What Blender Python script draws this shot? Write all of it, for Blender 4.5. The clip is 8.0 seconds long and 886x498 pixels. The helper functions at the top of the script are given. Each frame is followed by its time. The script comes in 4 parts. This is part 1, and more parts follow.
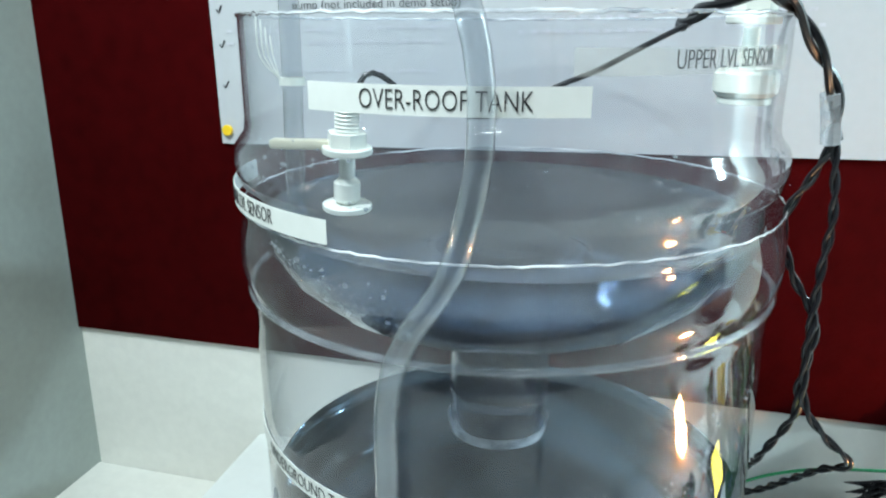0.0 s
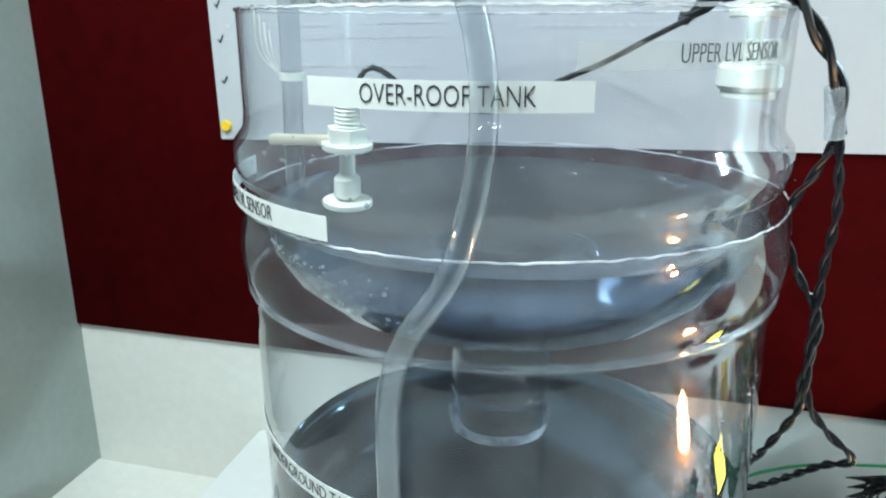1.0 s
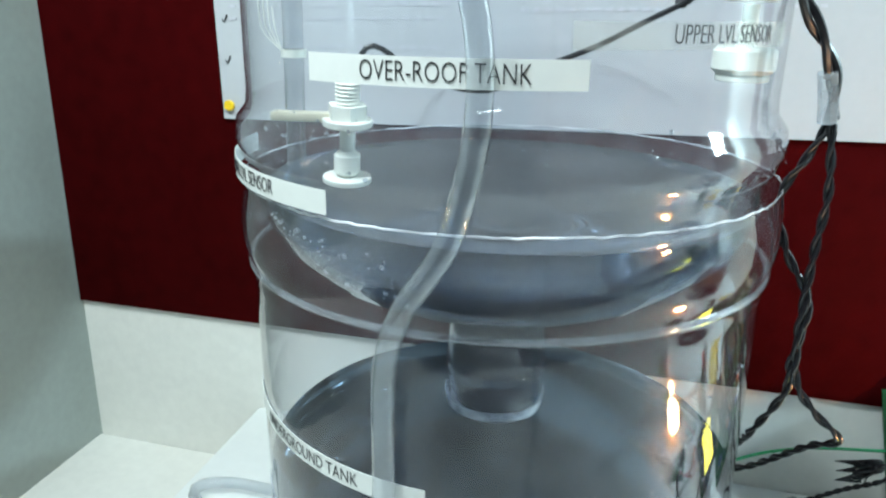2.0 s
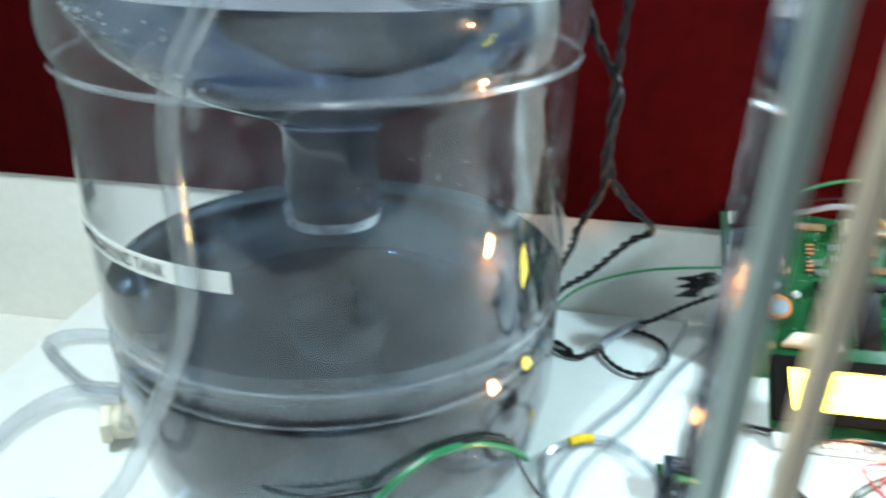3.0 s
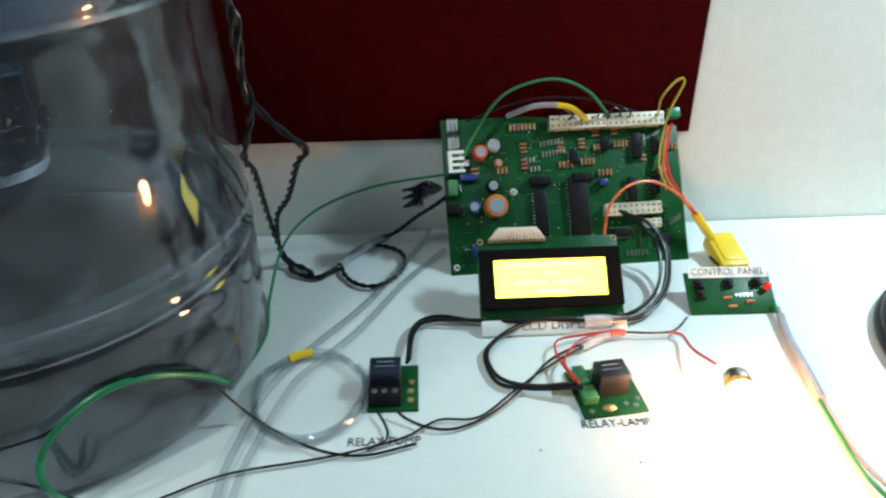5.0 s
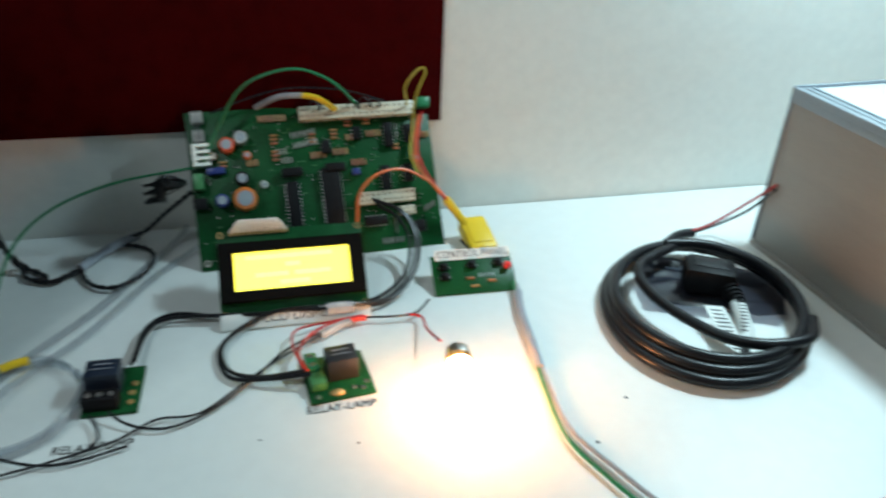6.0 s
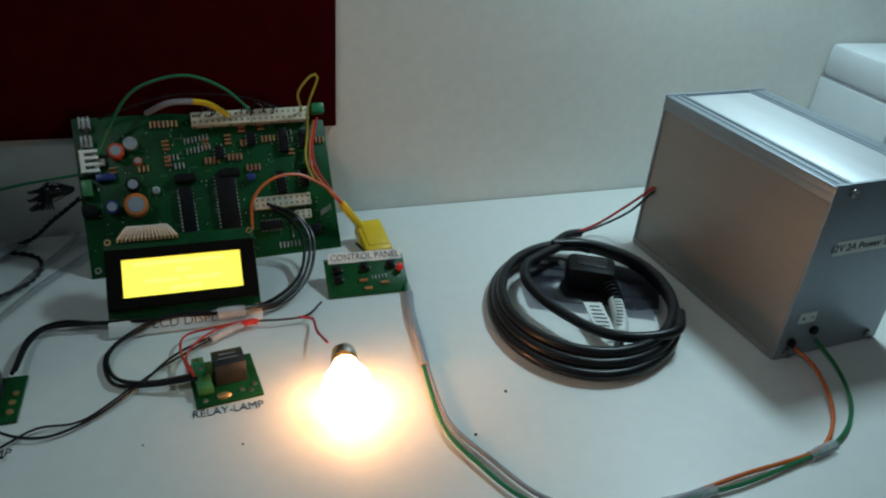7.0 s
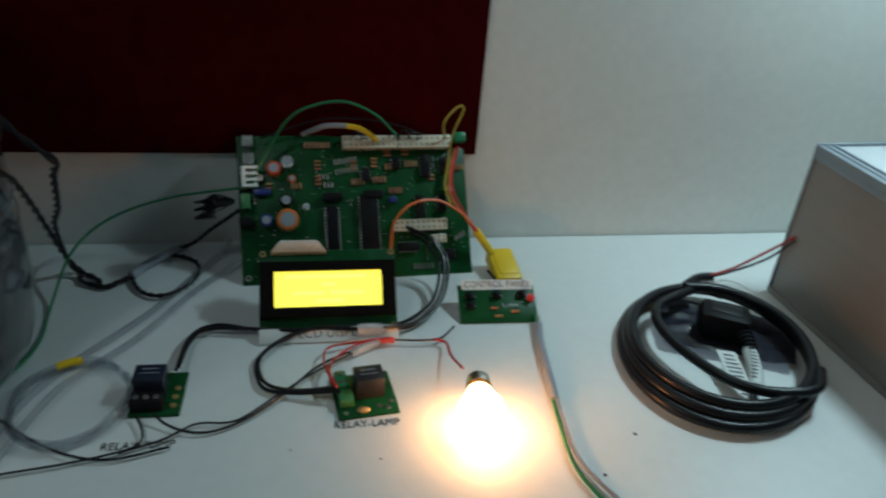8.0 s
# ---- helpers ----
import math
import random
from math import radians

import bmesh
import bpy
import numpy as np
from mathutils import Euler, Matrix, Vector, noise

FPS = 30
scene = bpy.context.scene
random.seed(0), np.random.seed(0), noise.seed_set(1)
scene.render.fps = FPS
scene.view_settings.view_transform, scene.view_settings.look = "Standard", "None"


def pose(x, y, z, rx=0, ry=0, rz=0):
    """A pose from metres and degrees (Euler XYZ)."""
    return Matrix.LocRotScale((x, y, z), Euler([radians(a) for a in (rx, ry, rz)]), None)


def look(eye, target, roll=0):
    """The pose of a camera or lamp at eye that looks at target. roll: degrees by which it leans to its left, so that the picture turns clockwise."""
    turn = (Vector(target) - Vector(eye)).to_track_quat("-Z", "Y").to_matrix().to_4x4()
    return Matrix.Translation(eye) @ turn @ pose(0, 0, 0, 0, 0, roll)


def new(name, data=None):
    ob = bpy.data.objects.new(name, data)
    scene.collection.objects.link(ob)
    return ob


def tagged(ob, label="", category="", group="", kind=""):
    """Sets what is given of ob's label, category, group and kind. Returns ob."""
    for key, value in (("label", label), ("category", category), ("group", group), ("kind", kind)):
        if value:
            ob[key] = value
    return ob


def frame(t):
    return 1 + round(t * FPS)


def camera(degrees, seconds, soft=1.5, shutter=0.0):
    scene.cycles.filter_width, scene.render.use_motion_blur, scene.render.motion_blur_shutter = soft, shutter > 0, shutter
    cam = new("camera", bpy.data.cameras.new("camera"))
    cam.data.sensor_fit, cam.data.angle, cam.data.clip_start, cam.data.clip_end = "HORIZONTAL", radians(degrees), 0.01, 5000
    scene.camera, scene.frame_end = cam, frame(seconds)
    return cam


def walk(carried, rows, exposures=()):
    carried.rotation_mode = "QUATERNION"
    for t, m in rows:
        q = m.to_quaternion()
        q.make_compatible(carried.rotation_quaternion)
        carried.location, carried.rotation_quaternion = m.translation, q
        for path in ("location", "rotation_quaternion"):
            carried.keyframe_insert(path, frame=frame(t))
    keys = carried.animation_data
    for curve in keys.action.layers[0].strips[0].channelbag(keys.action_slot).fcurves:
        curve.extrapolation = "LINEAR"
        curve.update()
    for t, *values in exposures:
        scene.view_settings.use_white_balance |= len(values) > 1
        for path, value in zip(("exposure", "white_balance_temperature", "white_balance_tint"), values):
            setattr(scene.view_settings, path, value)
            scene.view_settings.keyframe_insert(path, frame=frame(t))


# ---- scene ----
# The walk: seconds, eye in metres, yaw, pitch and roll in degrees.
cam = camera(62.7, 8.0, soft=2.2, shutter=0.4)
ROWS = [
    (0, -0.2242, -0.3824, 0.3468, 13.87, -17.02, 0.63),
    (0.5, -0.2247, -0.3819, 0.3469, 13.83, -17.17, 0.51),
    (1, -0.2257, -0.3803, 0.3467, 13.78, -17.43, 0.52),
    (2.3, -0.2172, -0.3877, 0.3406, 13.55, -19.36, 1.81),
    (2.4, -0.2139, -0.3865, 0.3342, 13.15, -20.44, 1.80),
    (2.5, -0.2067, -0.3859, 0.3238, 12.82, -22.03, 1.52),
    (2.6, -0.1988, -0.3866, 0.3153, 12.66, -23.24, 1.16),
    (2.7, -0.1905, -0.3894, 0.3075, 12.27, -23.94, 0.79),
    (2.8, -0.1840, -0.3908, 0.2995, 11.15, -24.47, 0.43),
    (2.9, -0.1777, -0.3921, 0.2951, 9.32, -24.91, 0.73),
    (3, -0.1693, -0.3936, 0.2955, 7.35, -25.23, 1.81),
    (3.1, -0.1592, -0.3937, 0.2949, 6.47, -25.50, 1.99),
    (3.2, -0.1469, -0.3963, 0.2920, 6.84, -25.75, 0.84),
    (3.3, -0.1398, -0.3985, 0.2869, 6.29, -26.17, 0.32),
    (3.4, -0.1341, -0.3992, 0.2795, 5.30, -26.56, 0.31),
    (3.5, -0.1298, -0.3984, 0.2749, 4.19, -27.12, 0.38),
    (3.6, -0.1264, -0.3969, 0.2748, 2.99, -28.01, 0.40),
    (3.8, -0.1056, -0.3971, 0.2812, 2.75, -30.09, -0.79),
    (4, -0.0884, -0.3971, 0.2876, 2.30, -31.19, -1.76),
    (4.1, -0.0812, -0.3970, 0.2898, 2.05, -31.22, -2.09),
    (4.2, -0.0771, -0.3974, 0.2914, 1.49, -31.26, -2.16),
    (5.3, -0.0346, -0.4055, 0.3004, -3.57, -30.11, -0.10),
    (5.5, -0.0176, -0.4103, 0.2995, -4.81, -29.53, 0.32),
    (6, 0.0330, -0.4170, 0.2935, -14.38, -30.58, 2.50),
    (6.5, 0.0556, -0.4299, 0.3032, -19.88, -30.81, 4.31),
    (7, 0.0577, -0.4372, 0.3053, -20.53, -30.28, 4.78),
    (7.2, 0.0548, -0.4388, 0.3072, -19.92, -30.23, 4.68),
    (7.5, 0.0455, -0.4431, 0.3122, -18.08, -30.05, 4.49),
    (8, 0.0258, -0.4352, 0.3189, -11.93, -29.68, 4.88),
]
EXPOSURES = [(0.0, 0.54), (1.2, 0.54), (2.5, 0.58), (3.0, 0.68), (3.3, 0.58), (4.0, 0.2), (5.3, -0.78), (6.0, -1.12), (6.5, -1.75), (7.0, -2.3), (8.0, -2.25)]
walk(cam, [(t, pose(x, y, z, 90 + pitch, 0, yaw) @ pose(0, 0, 0, 0, 0, roll)) for t, x, y, z, yaw, pitch, roll in ROWS], EXPOSURES)

# Light: a dim room, fluorescent fittings overhead, one lit bulb on the table.
world = bpy.data.worlds.new("room_air")
world.use_nodes = True
world.node_tree.nodes["Background"].inputs[0].default_value = (0.55, 0.62, 0.7, 1)
world.node_tree.nodes["Background"].inputs[1].default_value = 0.08
scene.world = world


def lamp(name, kind, m, power, colour, size=0.1, size_y=None):
    data = bpy.data.lights.new(name, kind)
    data.energy, data.color = power, colour
    if kind == "AREA":
        data.shape, data.size, data.size_y = "RECTANGLE", size, size_y or size
    else:
        data.shadow_soft_size = size
    ob = new(name, data)
    ob.matrix_world = m
    return ob


lamp("ceiling_light_right", "AREA", look((0.53, 0.030, 0.54), (0.46, 0.03, 0.0)), 9.5, (0.62, 0.90, 1.0), 0.10, 0.06)
for x, y, z in ((-0.56, -0.30, 0.92), (-0.46, -0.50, 0.94), (-0.34, -0.44, 0.98)):
    lamp("ceiling_spot", "AREA", look((x, y, z), (-0.30, 0.0, 0.1)), 2.7, (0.80, 0.955, 1.0), 0.04, 0.04)
lamp("ceiling_light_room", "AREA", look((0.4, -2.0, 1.85), (0.4, -2.0, 0.0)), 6.5, (0.80, 0.96, 1.0), 0.5, 0.1)

# ---- materials ----


def nodes_of(name):
    m = bpy.data.materials.new(name)
    m.use_nodes = True
    return m, m.node_tree.nodes, m.node_tree.links, m.node_tree.nodes["Principled BSDF"]


def paint(name, colour, rough=0.5, metal=0.0, vary=0.12, grain=60.0, blotch=6.0, bump=0.1, spec=0.5, stretch=(1, 1, 1), coat=0.0, per_piece=0.0):
    """A surface with blotches and fine grain in colour, gloss and relief."""
    m, nodes, links, bsdf = nodes_of(name)
    coord = nodes.new("ShaderNodeTexCoord")
    mapping = nodes.new("ShaderNodeMapping")
    mapping.inputs["Scale"].default_value = stretch
    links.new(coord.outputs["Object"], mapping.inputs["Vector"])
    fine, wide = nodes.new("ShaderNodeTexNoise"), nodes.new("ShaderNodeTexNoise")
    fine.inputs["Scale"].default_value, wide.inputs["Scale"].default_value = grain, blotch
    fine.inputs["Detail"].default_value, wide.inputs["Detail"].default_value = 6, 4
    for n in (fine, wide):
        links.new(mapping.outputs[0], n.inputs["Vector"])
    both = nodes.new("ShaderNodeMath")
    both.operation = "ADD"
    links.new(fine.outputs["Fac"], both.inputs[0])
    links.new(wide.outputs["Fac"], both.inputs[1])
    span = nodes.new("ShaderNodeMapRange")
    span.inputs["From Min"].default_value, span.inputs["From Max"].default_value = 0.6, 1.4
    span.inputs["To Min"].default_value, span.inputs["To Max"].default_value = 1 - vary, 1 + vary
    links.new(both.outputs[0], span.inputs["Value"])
    hsv = nodes.new("ShaderNodeHueSaturation")
    hsv.inputs["Color"].default_value = (*colour, 1)
    links.new(span.outputs[0], hsv.inputs["Value"])
    if per_piece:
        info, piece = nodes.new("ShaderNodeObjectInfo"), nodes.new("ShaderNodeMapRange")
        piece.inputs["To Min"].default_value, piece.inputs["To Max"].default_value = 0.5 - per_piece, 0.5 + per_piece
        links.new(info.outputs["Random"], piece.inputs["Value"])
        links.new(piece.outputs[0], hsv.inputs["Hue"])
    links.new(hsv.outputs[0], bsdf.inputs["Base Color"])
    gloss = nodes.new("ShaderNodeMapRange")
    gloss.inputs["To Min"].default_value, gloss.inputs["To Max"].default_value = max(0.02, rough - 0.08), min(1, rough + 0.08)
    links.new(wide.outputs["Fac"], gloss.inputs["Value"])
    links.new(gloss.outputs[0], bsdf.inputs["Roughness"])
    bsdf.inputs["Metallic"].default_value = metal
    bsdf.inputs["Specular IOR Level"].default_value = spec
    bsdf.inputs["Coat Weight"].default_value = coat
    relief = nodes.new("ShaderNodeBump")
    relief.inputs["Strength"].default_value, relief.inputs["Distance"].default_value = bump, 0.001
    links.new(fine.outputs["Fac"], relief.inputs["Height"])
    links.new(relief.outputs[0], bsdf.inputs["Normal"])
    return m


def clear(name, tint, gloss=1.0, rough=0.03, wave=0.0, wave_scale=30.0, haze=0.0, haze_colour=(0.8, 0.85, 0.9)):
    """Thin clear plastic: see-through, shiny towards its edges, with a little haze and ripple."""
    m, nodes, links, bsdf = nodes_of(name)
    nodes.remove(bsdf)
    out = nodes["Material Output"]
    see, shine, mix = nodes.new("ShaderNodeBsdfTransparent"), nodes.new("ShaderNodeBsdfGlossy"), nodes.new("ShaderNodeMixShader")
    see.inputs[0].default_value = (*tint, 1)
    shine.inputs["Roughness"].default_value = rough
    facing, power, fresnel = nodes.new("ShaderNodeLayerWeight"), nodes.new("ShaderNodeMath"), nodes.new("ShaderNodeMath")
    facing.inputs["Blend"].default_value = 0.5
    power.operation, fresnel.operation = "POWER", "MULTIPLY_ADD"
    power.inputs[1].default_value, fresnel.inputs[1].default_value, fresnel.inputs[2].default_value = 4.0, 0.7, 0.035
    links.new(facing.outputs["Facing"], power.inputs[0])
    links.new(power.outputs[0], fresnel.inputs[0])
    scale = nodes.new("ShaderNodeMath")
    scale.operation, scale.use_clamp = "MULTIPLY", True
    scale.inputs[1].default_value = gloss
    links.new(fresnel.outputs[0], scale.inputs[0])
    links.new(scale.outputs[0], mix.inputs[0])
    last = see
    coord = nodes.new("ShaderNodeTexCoord")
    if haze:
        dull, part_haze, dust, span = nodes.new("ShaderNodeBsdfDiffuse"), nodes.new("ShaderNodeMixShader"), nodes.new("ShaderNodeTexNoise"), nodes.new("ShaderNodeMapRange")
        dull.inputs[0].default_value = (*haze_colour, 1)
        dust.inputs["Scale"].default_value, dust.inputs["Detail"].default_value = 45, 8
        links.new(coord.outputs["Object"], dust.inputs["Vector"])
        span.inputs["From Min"].default_value, span.inputs["From Max"].default_value = 0.35, 0.8
        span.inputs["To Min"].default_value, span.inputs["To Max"].default_value = haze * 0.3, haze * 2.2
        links.new(dust.outputs["Fac"], span.inputs["Value"])
        links.new(span.outputs[0], part_haze.inputs[0])
        links.new(see.outputs[0], part_haze.inputs[1])
        links.new(dull.outputs[0], part_haze.inputs[2])
        last = part_haze
    links.new(last.outputs[0], mix.inputs[1])
    links.new(shine.outputs[0], mix.inputs[2])
    if wave:
        ripple, relief = nodes.new("ShaderNodeTexNoise"), nodes.new("ShaderNodeBump")
        ripple.inputs["Scale"].default_value = wave_scale
        relief.inputs["Strength"].default_value, relief.inputs["Distance"].default_value = wave, 0.004
        links.new(coord.outputs["Object"], ripple.inputs["Vector"])
        links.new(ripple.outputs["Fac"], relief.inputs["Height"])
        links.new(relief.outputs[0], shine.inputs["Normal"])
        links.new(relief.outputs[0], facing.inputs["Normal"])
    links.new(mix.outputs[0], out.inputs["Surface"])
    return m


def glass(name, tint, ior, rough=0.0, wave=0.0, wave_scale=20.0):
    m, nodes, links, bsdf = nodes_of(name)
    bsdf.inputs["Base Color"].default_value = (*tint, 1)
    bsdf.inputs["Transmission Weight"].default_value, bsdf.inputs["IOR"].default_value, bsdf.inputs["Roughness"].default_value = 1, ior, rough
    if wave:
        coord, ripple, relief = nodes.new("ShaderNodeTexCoord"), nodes.new("ShaderNodeTexNoise"), nodes.new("ShaderNodeBump")
        ripple.inputs["Scale"].default_value = wave_scale
        relief.inputs["Strength"].default_value, relief.inputs["Distance"].default_value = wave, 0.003
        links.new(coord.outputs["Object"], ripple.inputs["Vector"])
        links.new(ripple.outputs["Fac"], relief.inputs["Height"])
        links.new(relief.outputs[0], bsdf.inputs["Normal"])
    return m


def glow(name, colour, strength):
    m, nodes, links, bsdf = nodes_of(name)
    bsdf.inputs["Base Color"].default_value = (*colour, 1)
    bsdf.inputs["Emission Color"].default_value = (*colour, 1)
    bsdf.inputs["Emission Strength"].default_value = strength
    return m


TABLE = paint("white_laminate", (0.74, 0.76, 0.74), 0.42, vary=0.04, grain=90, blotch=5, bump=0.02)
WALL = paint("white_wall_paint", (0.72, 0.71, 0.66), 0.55, vary=0.06, grain=120, blotch=4, bump=0.08)
# The side wall stands in shade; that dimming is put into SIDE's colour.
SIDE = paint("shaded_wall_paint", (0.30, 0.33, 0.30), 0.55, vary=0.08, grain=120, blotch=4, bump=0.08)
BEZEL = paint("black_painted_bezel", (0.006, 0.006, 0.006), 0.7, vary=0.2, spec=0.02)
ROOM = paint("dull_room_paint", (0.42, 0.43, 0.45), 0.7, vary=0.2, grain=12, blotch=1)
RED = paint("dark_red_board", (0.040, 0.0014, 0.0018), 0.75, vary=0.3, grain=70, blotch=7, bump=0.05, spec=0.015)
PAPER = paint("white_paper", (0.45, 0.46, 0.48), 0.7, vary=0.03, grain=150, blotch=9)
LABEL = paint("white_label_tape", (0.72, 0.73, 0.7), 0.45, vary=0.04, grain=150, blotch=30)
CLEARLABEL = clear("milky_label_tape", (0.95, 0.95, 0.92), 1.0, 0.2, haze=0.25, haze_colour=(0.85, 0.85, 0.8))
INK = paint("black_ink", (0.015, 0.015, 0.017), 0.5, vary=0.1)
PALE_PRINT = paint("pale_grey_print", (0.48, 0.48, 0.52), 0.6, vary=0.2, grain=300)
FAINT = paint("grey_print", (0.3, 0.3, 0.33), 0.6, vary=0.2, grain=300)
PCB = paint("green_circuit_board", (0.006, 0.062, 0.018), 0.35, vary=0.35, grain=500, blotch=60, bump=0.15, spec=0.15)
PCB_EDGE = paint("pale_green_board", (0.05, 0.2, 0.07), 0.4, vary=0.2, grain=400)
BLACK = paint("black_plastic", (0.008, 0.008, 0.009), 0.5, vary=0.3, grain=200, bump=0.1, spec=0.12)
CABLE = paint("black_cable_jacket", (0.009, 0.009, 0.011), 0.33, vary=0.3, grain=150, bump=0.08, spec=0.3)
RELAY = paint("dark_relay_case", (0.02, 0.02, 0.024), 0.4, vary=0.2)
BLUE_RELAY = paint("dark_blue_relay_case", (0.01, 0.018, 0.035), 0.35, vary=0.2)
WHITEPL = paint("ivory_plastic", (0.56, 0.52, 0.40), 0.4, vary=0.08, grain=120)
NYLON = paint("white_nylon", (0.75, 0.76, 0.7), 0.35, vary=0.05, grain=80)
TIN = paint("tinned_metal", (0.6, 0.6, 0.58), 0.3, 1.0, vary=0.2, grain=200)
COPPER = paint("coppery_flux", (0.45, 0.3, 0.12), 0.4, 0.6, vary=0.4, grain=300)
ORANGE = paint("orange_sleeve", (0.62, 0.14, 0.025), 0.35, vary=0.2, per_piece=0.02)
TAN = paint("tan_resistor", (0.34, 0.17, 0.07), 0.5, vary=0.3, grain=900, per_piece=0.03)
BLUE = paint("blue_sleeve", (0.015, 0.03, 0.16), 0.35)
GREENW = paint("green_wire_skin", (0.01, 0.16, 0.06), 0.35, vary=0.12)
YELLOW = paint("yellow_wire_skin", (0.78, 0.5, 0.015), 0.4, vary=0.12)
LIME = paint("yellow_green_wire_skin", (0.45, 0.36, 0.03), 0.4, vary=0.12)
ORANGEW = paint("orange_wire_skin", (0.6, 0.13, 0.03), 0.4, vary=0.12)
REDW = paint("red_wire_skin", (0.5, 0.02, 0.02), 0.4, vary=0.12)
GREYW = paint("grey_wire_skin", (0.3, 0.3, 0.32), 0.4, vary=0.12)
TAPE = clear("clear_sticky_tape", (0.88, 0.9, 0.92), 1.2, 0.15, haze=0.3)
GREYTAPE = paint("grey_heat_shrink", (0.28, 0.3, 0.34), 0.3, vary=0.2)
# One metal: the sides' colour holds their shade, ALU_TOP's the highlight on top.
ALU = paint("shaded_brushed_aluminium", (0.34, 0.31, 0.285), 0.55, 0.35, vary=0.08, grain=120, blotch=5, stretch=(1, 1, 14), bump=0.06)
ALU_TOP = paint("highlit_aluminium", (0.80, 0.82, 0.85), 0.42, 0.55, vary=0.06, grain=120, blotch=5, stretch=(14, 1, 1), bump=0.04)
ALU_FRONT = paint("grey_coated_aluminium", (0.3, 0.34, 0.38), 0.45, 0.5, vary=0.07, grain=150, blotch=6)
STEEL = paint("steel_screw", (0.3, 0.3, 0.3), 0.35, 1.0)
PRINTER = paint("white_appliance_plastic", (0.6, 0.63, 0.65), 0.5, vary=0.05)
BAG = clear("dark_plastic_bag", (0.16, 0.17, 0.21), 1.0, 0.12, wave=0.35, wave_scale=40)
PET = clear("clear_bottle_plastic", (0.955, 0.965, 0.985), 1.6, 0.04, wave=0.22, wave_scale=20, haze=0.036, haze_colour=(0.76, 0.84, 0.95))
RIMCUT = clear("rough_cut_plastic_edge", (0.8, 0.84, 0.9), 3.0, 0.2, haze=0.6, haze_colour=(0.9, 0.92, 0.95))
HOSE = clear("clear_vinyl_hose", (0.87, 0.89, 0.91), 2.6, 0.06, haze=0.042)
WATER = glass("still_water", (0.12, 0.17, 0.225), 1.33, 0.04, wave=0.02)
UPPER_WATER = glass("clear_blue_water", (0.10, 0.155, 0.24), 1.33, 0.015, wave=0.08, wave_scale=60)
BEAD = clear("water_bead", (0.85, 0.88, 0.92), 5.0, 0.06, haze=0.14)
PANE = clear("greenish_glass", (0.27, 0.44, 0.38), 3.4, 0.03)
SATIN = paint("satin_edge_metal", (0.5, 0.58, 0.55), 0.3, 0.55, vary=0.1, grain=60, stretch=(1, 1, 0.1))
# Peach tone is the bulb's warm light, put into the strip's colour.
WARM_LIT_EDGE = paint("bulb_lit_edge_metal", (0.80, 0.64, 0.50), 0.3, 0.35, vary=0.15, grain=60, stretch=(1, 1, 0.1))
RING = clear("moulded_plastic_ring", (0.9, 0.92, 0.95), 1.6, 0.2, haze=0.1)
SCREEN = glow("lit_yellow_screen", (1.0, 0.90, 0.10), 5.5)
SCREEN_TEXT = glow("paler_screen_text", (1.0, 0.91, 0.15), 5.5)
SOCKET = paint("dark_contact_hole", (0.16, 0.13, 0.09), 0.6, vary=0.2)
BULB = glow("lit_bulb", (1.0, 0.46, 0.18), 190)
REDLED = glow("red_button", (0.6, 0.02, 0.02), 0.35)

# ---- shapes ----


def slab(bm, sx, sy, sz, m=None, bevel=0.0):
    """A box of that size round the origin, or moved by m; its edges rounded by bevel."""
    made = bmesh.ops.create_cube(bm, size=1, matrix=(m or Matrix()) @ Matrix.Diagonal((sx, sy, sz, 1)))
    if bevel:
        edges = list({e for v in made["verts"] for e in v.link_edges})
        bmesh.ops.bevel(bm, geom=edges, offset=bevel, segments=2, affect="EDGES", profile=0.5)
    return bm


def block(sx, sy, sz, m=None, bevel=0.0):
    return slab(bmesh.new(), sx, sy, sz, m, bevel)


def turned(bm, profile, m=None, steps=48, arc=None, wobble=0.0):
    """A surface turned round z from rows of (radius, height); arc: from and to, in degrees."""
    m = m or Matrix()
    a0, a1 = arc or (0, 360)
    count = steps if arc is None else steps + 1
    rings = []
    for r, z in profile:
        ring = []
        for k in range(count):
            a = radians(a0 + (a1 - a0) * k / steps)
            rr = r * (1 + wobble * noise.noise((3 * math.cos(a), 3 * math.sin(a), 20 * z)))
            ring.append(bm.verts.new(m @ Vector((rr * math.cos(a), rr * math.sin(a), z))))
        rings.append(ring)
    for low, high in zip(rings, rings[1:]):
        for k in range(steps):
            n = (k + 1) % count
            bm.faces.new((low[k], low[n], high[n], high[k]))
    return bm


def rod(r, h, m=None, steps=20, bevel=None):
    """A closed round bar from z = 0 to h with rounded rims."""
    b = min(r, h) * 0.15 if bevel is None else bevel
    return turned(bmesh.new(), [(0.00001, 0), (r - b, 0), (r, b), (r, h - b), (r - b, h), (0.00001, h)], m, steps)


def glide(points, step):
    """Points along a smooth curve through the given ones."""
    p = [Vector(q) for q in points]
    p = [2 * p[0] - p[1], *p, 2 * p[-1] - p[-2]]
    out = []
    for a, b, c, d in zip(p, p[1:], p[2:], p[3:]):
        n = max(2, int((c - b).length / step))
        for k in range(n):
            t = k / n
            out.append(0.5 * (2 * b + (c - a) * t + (2 * a - 5 * b + 4 * c - d) * t * t + (3 * b - a - 3 * c + d) * t ** 3))
    out.append(p[-2])
    return out


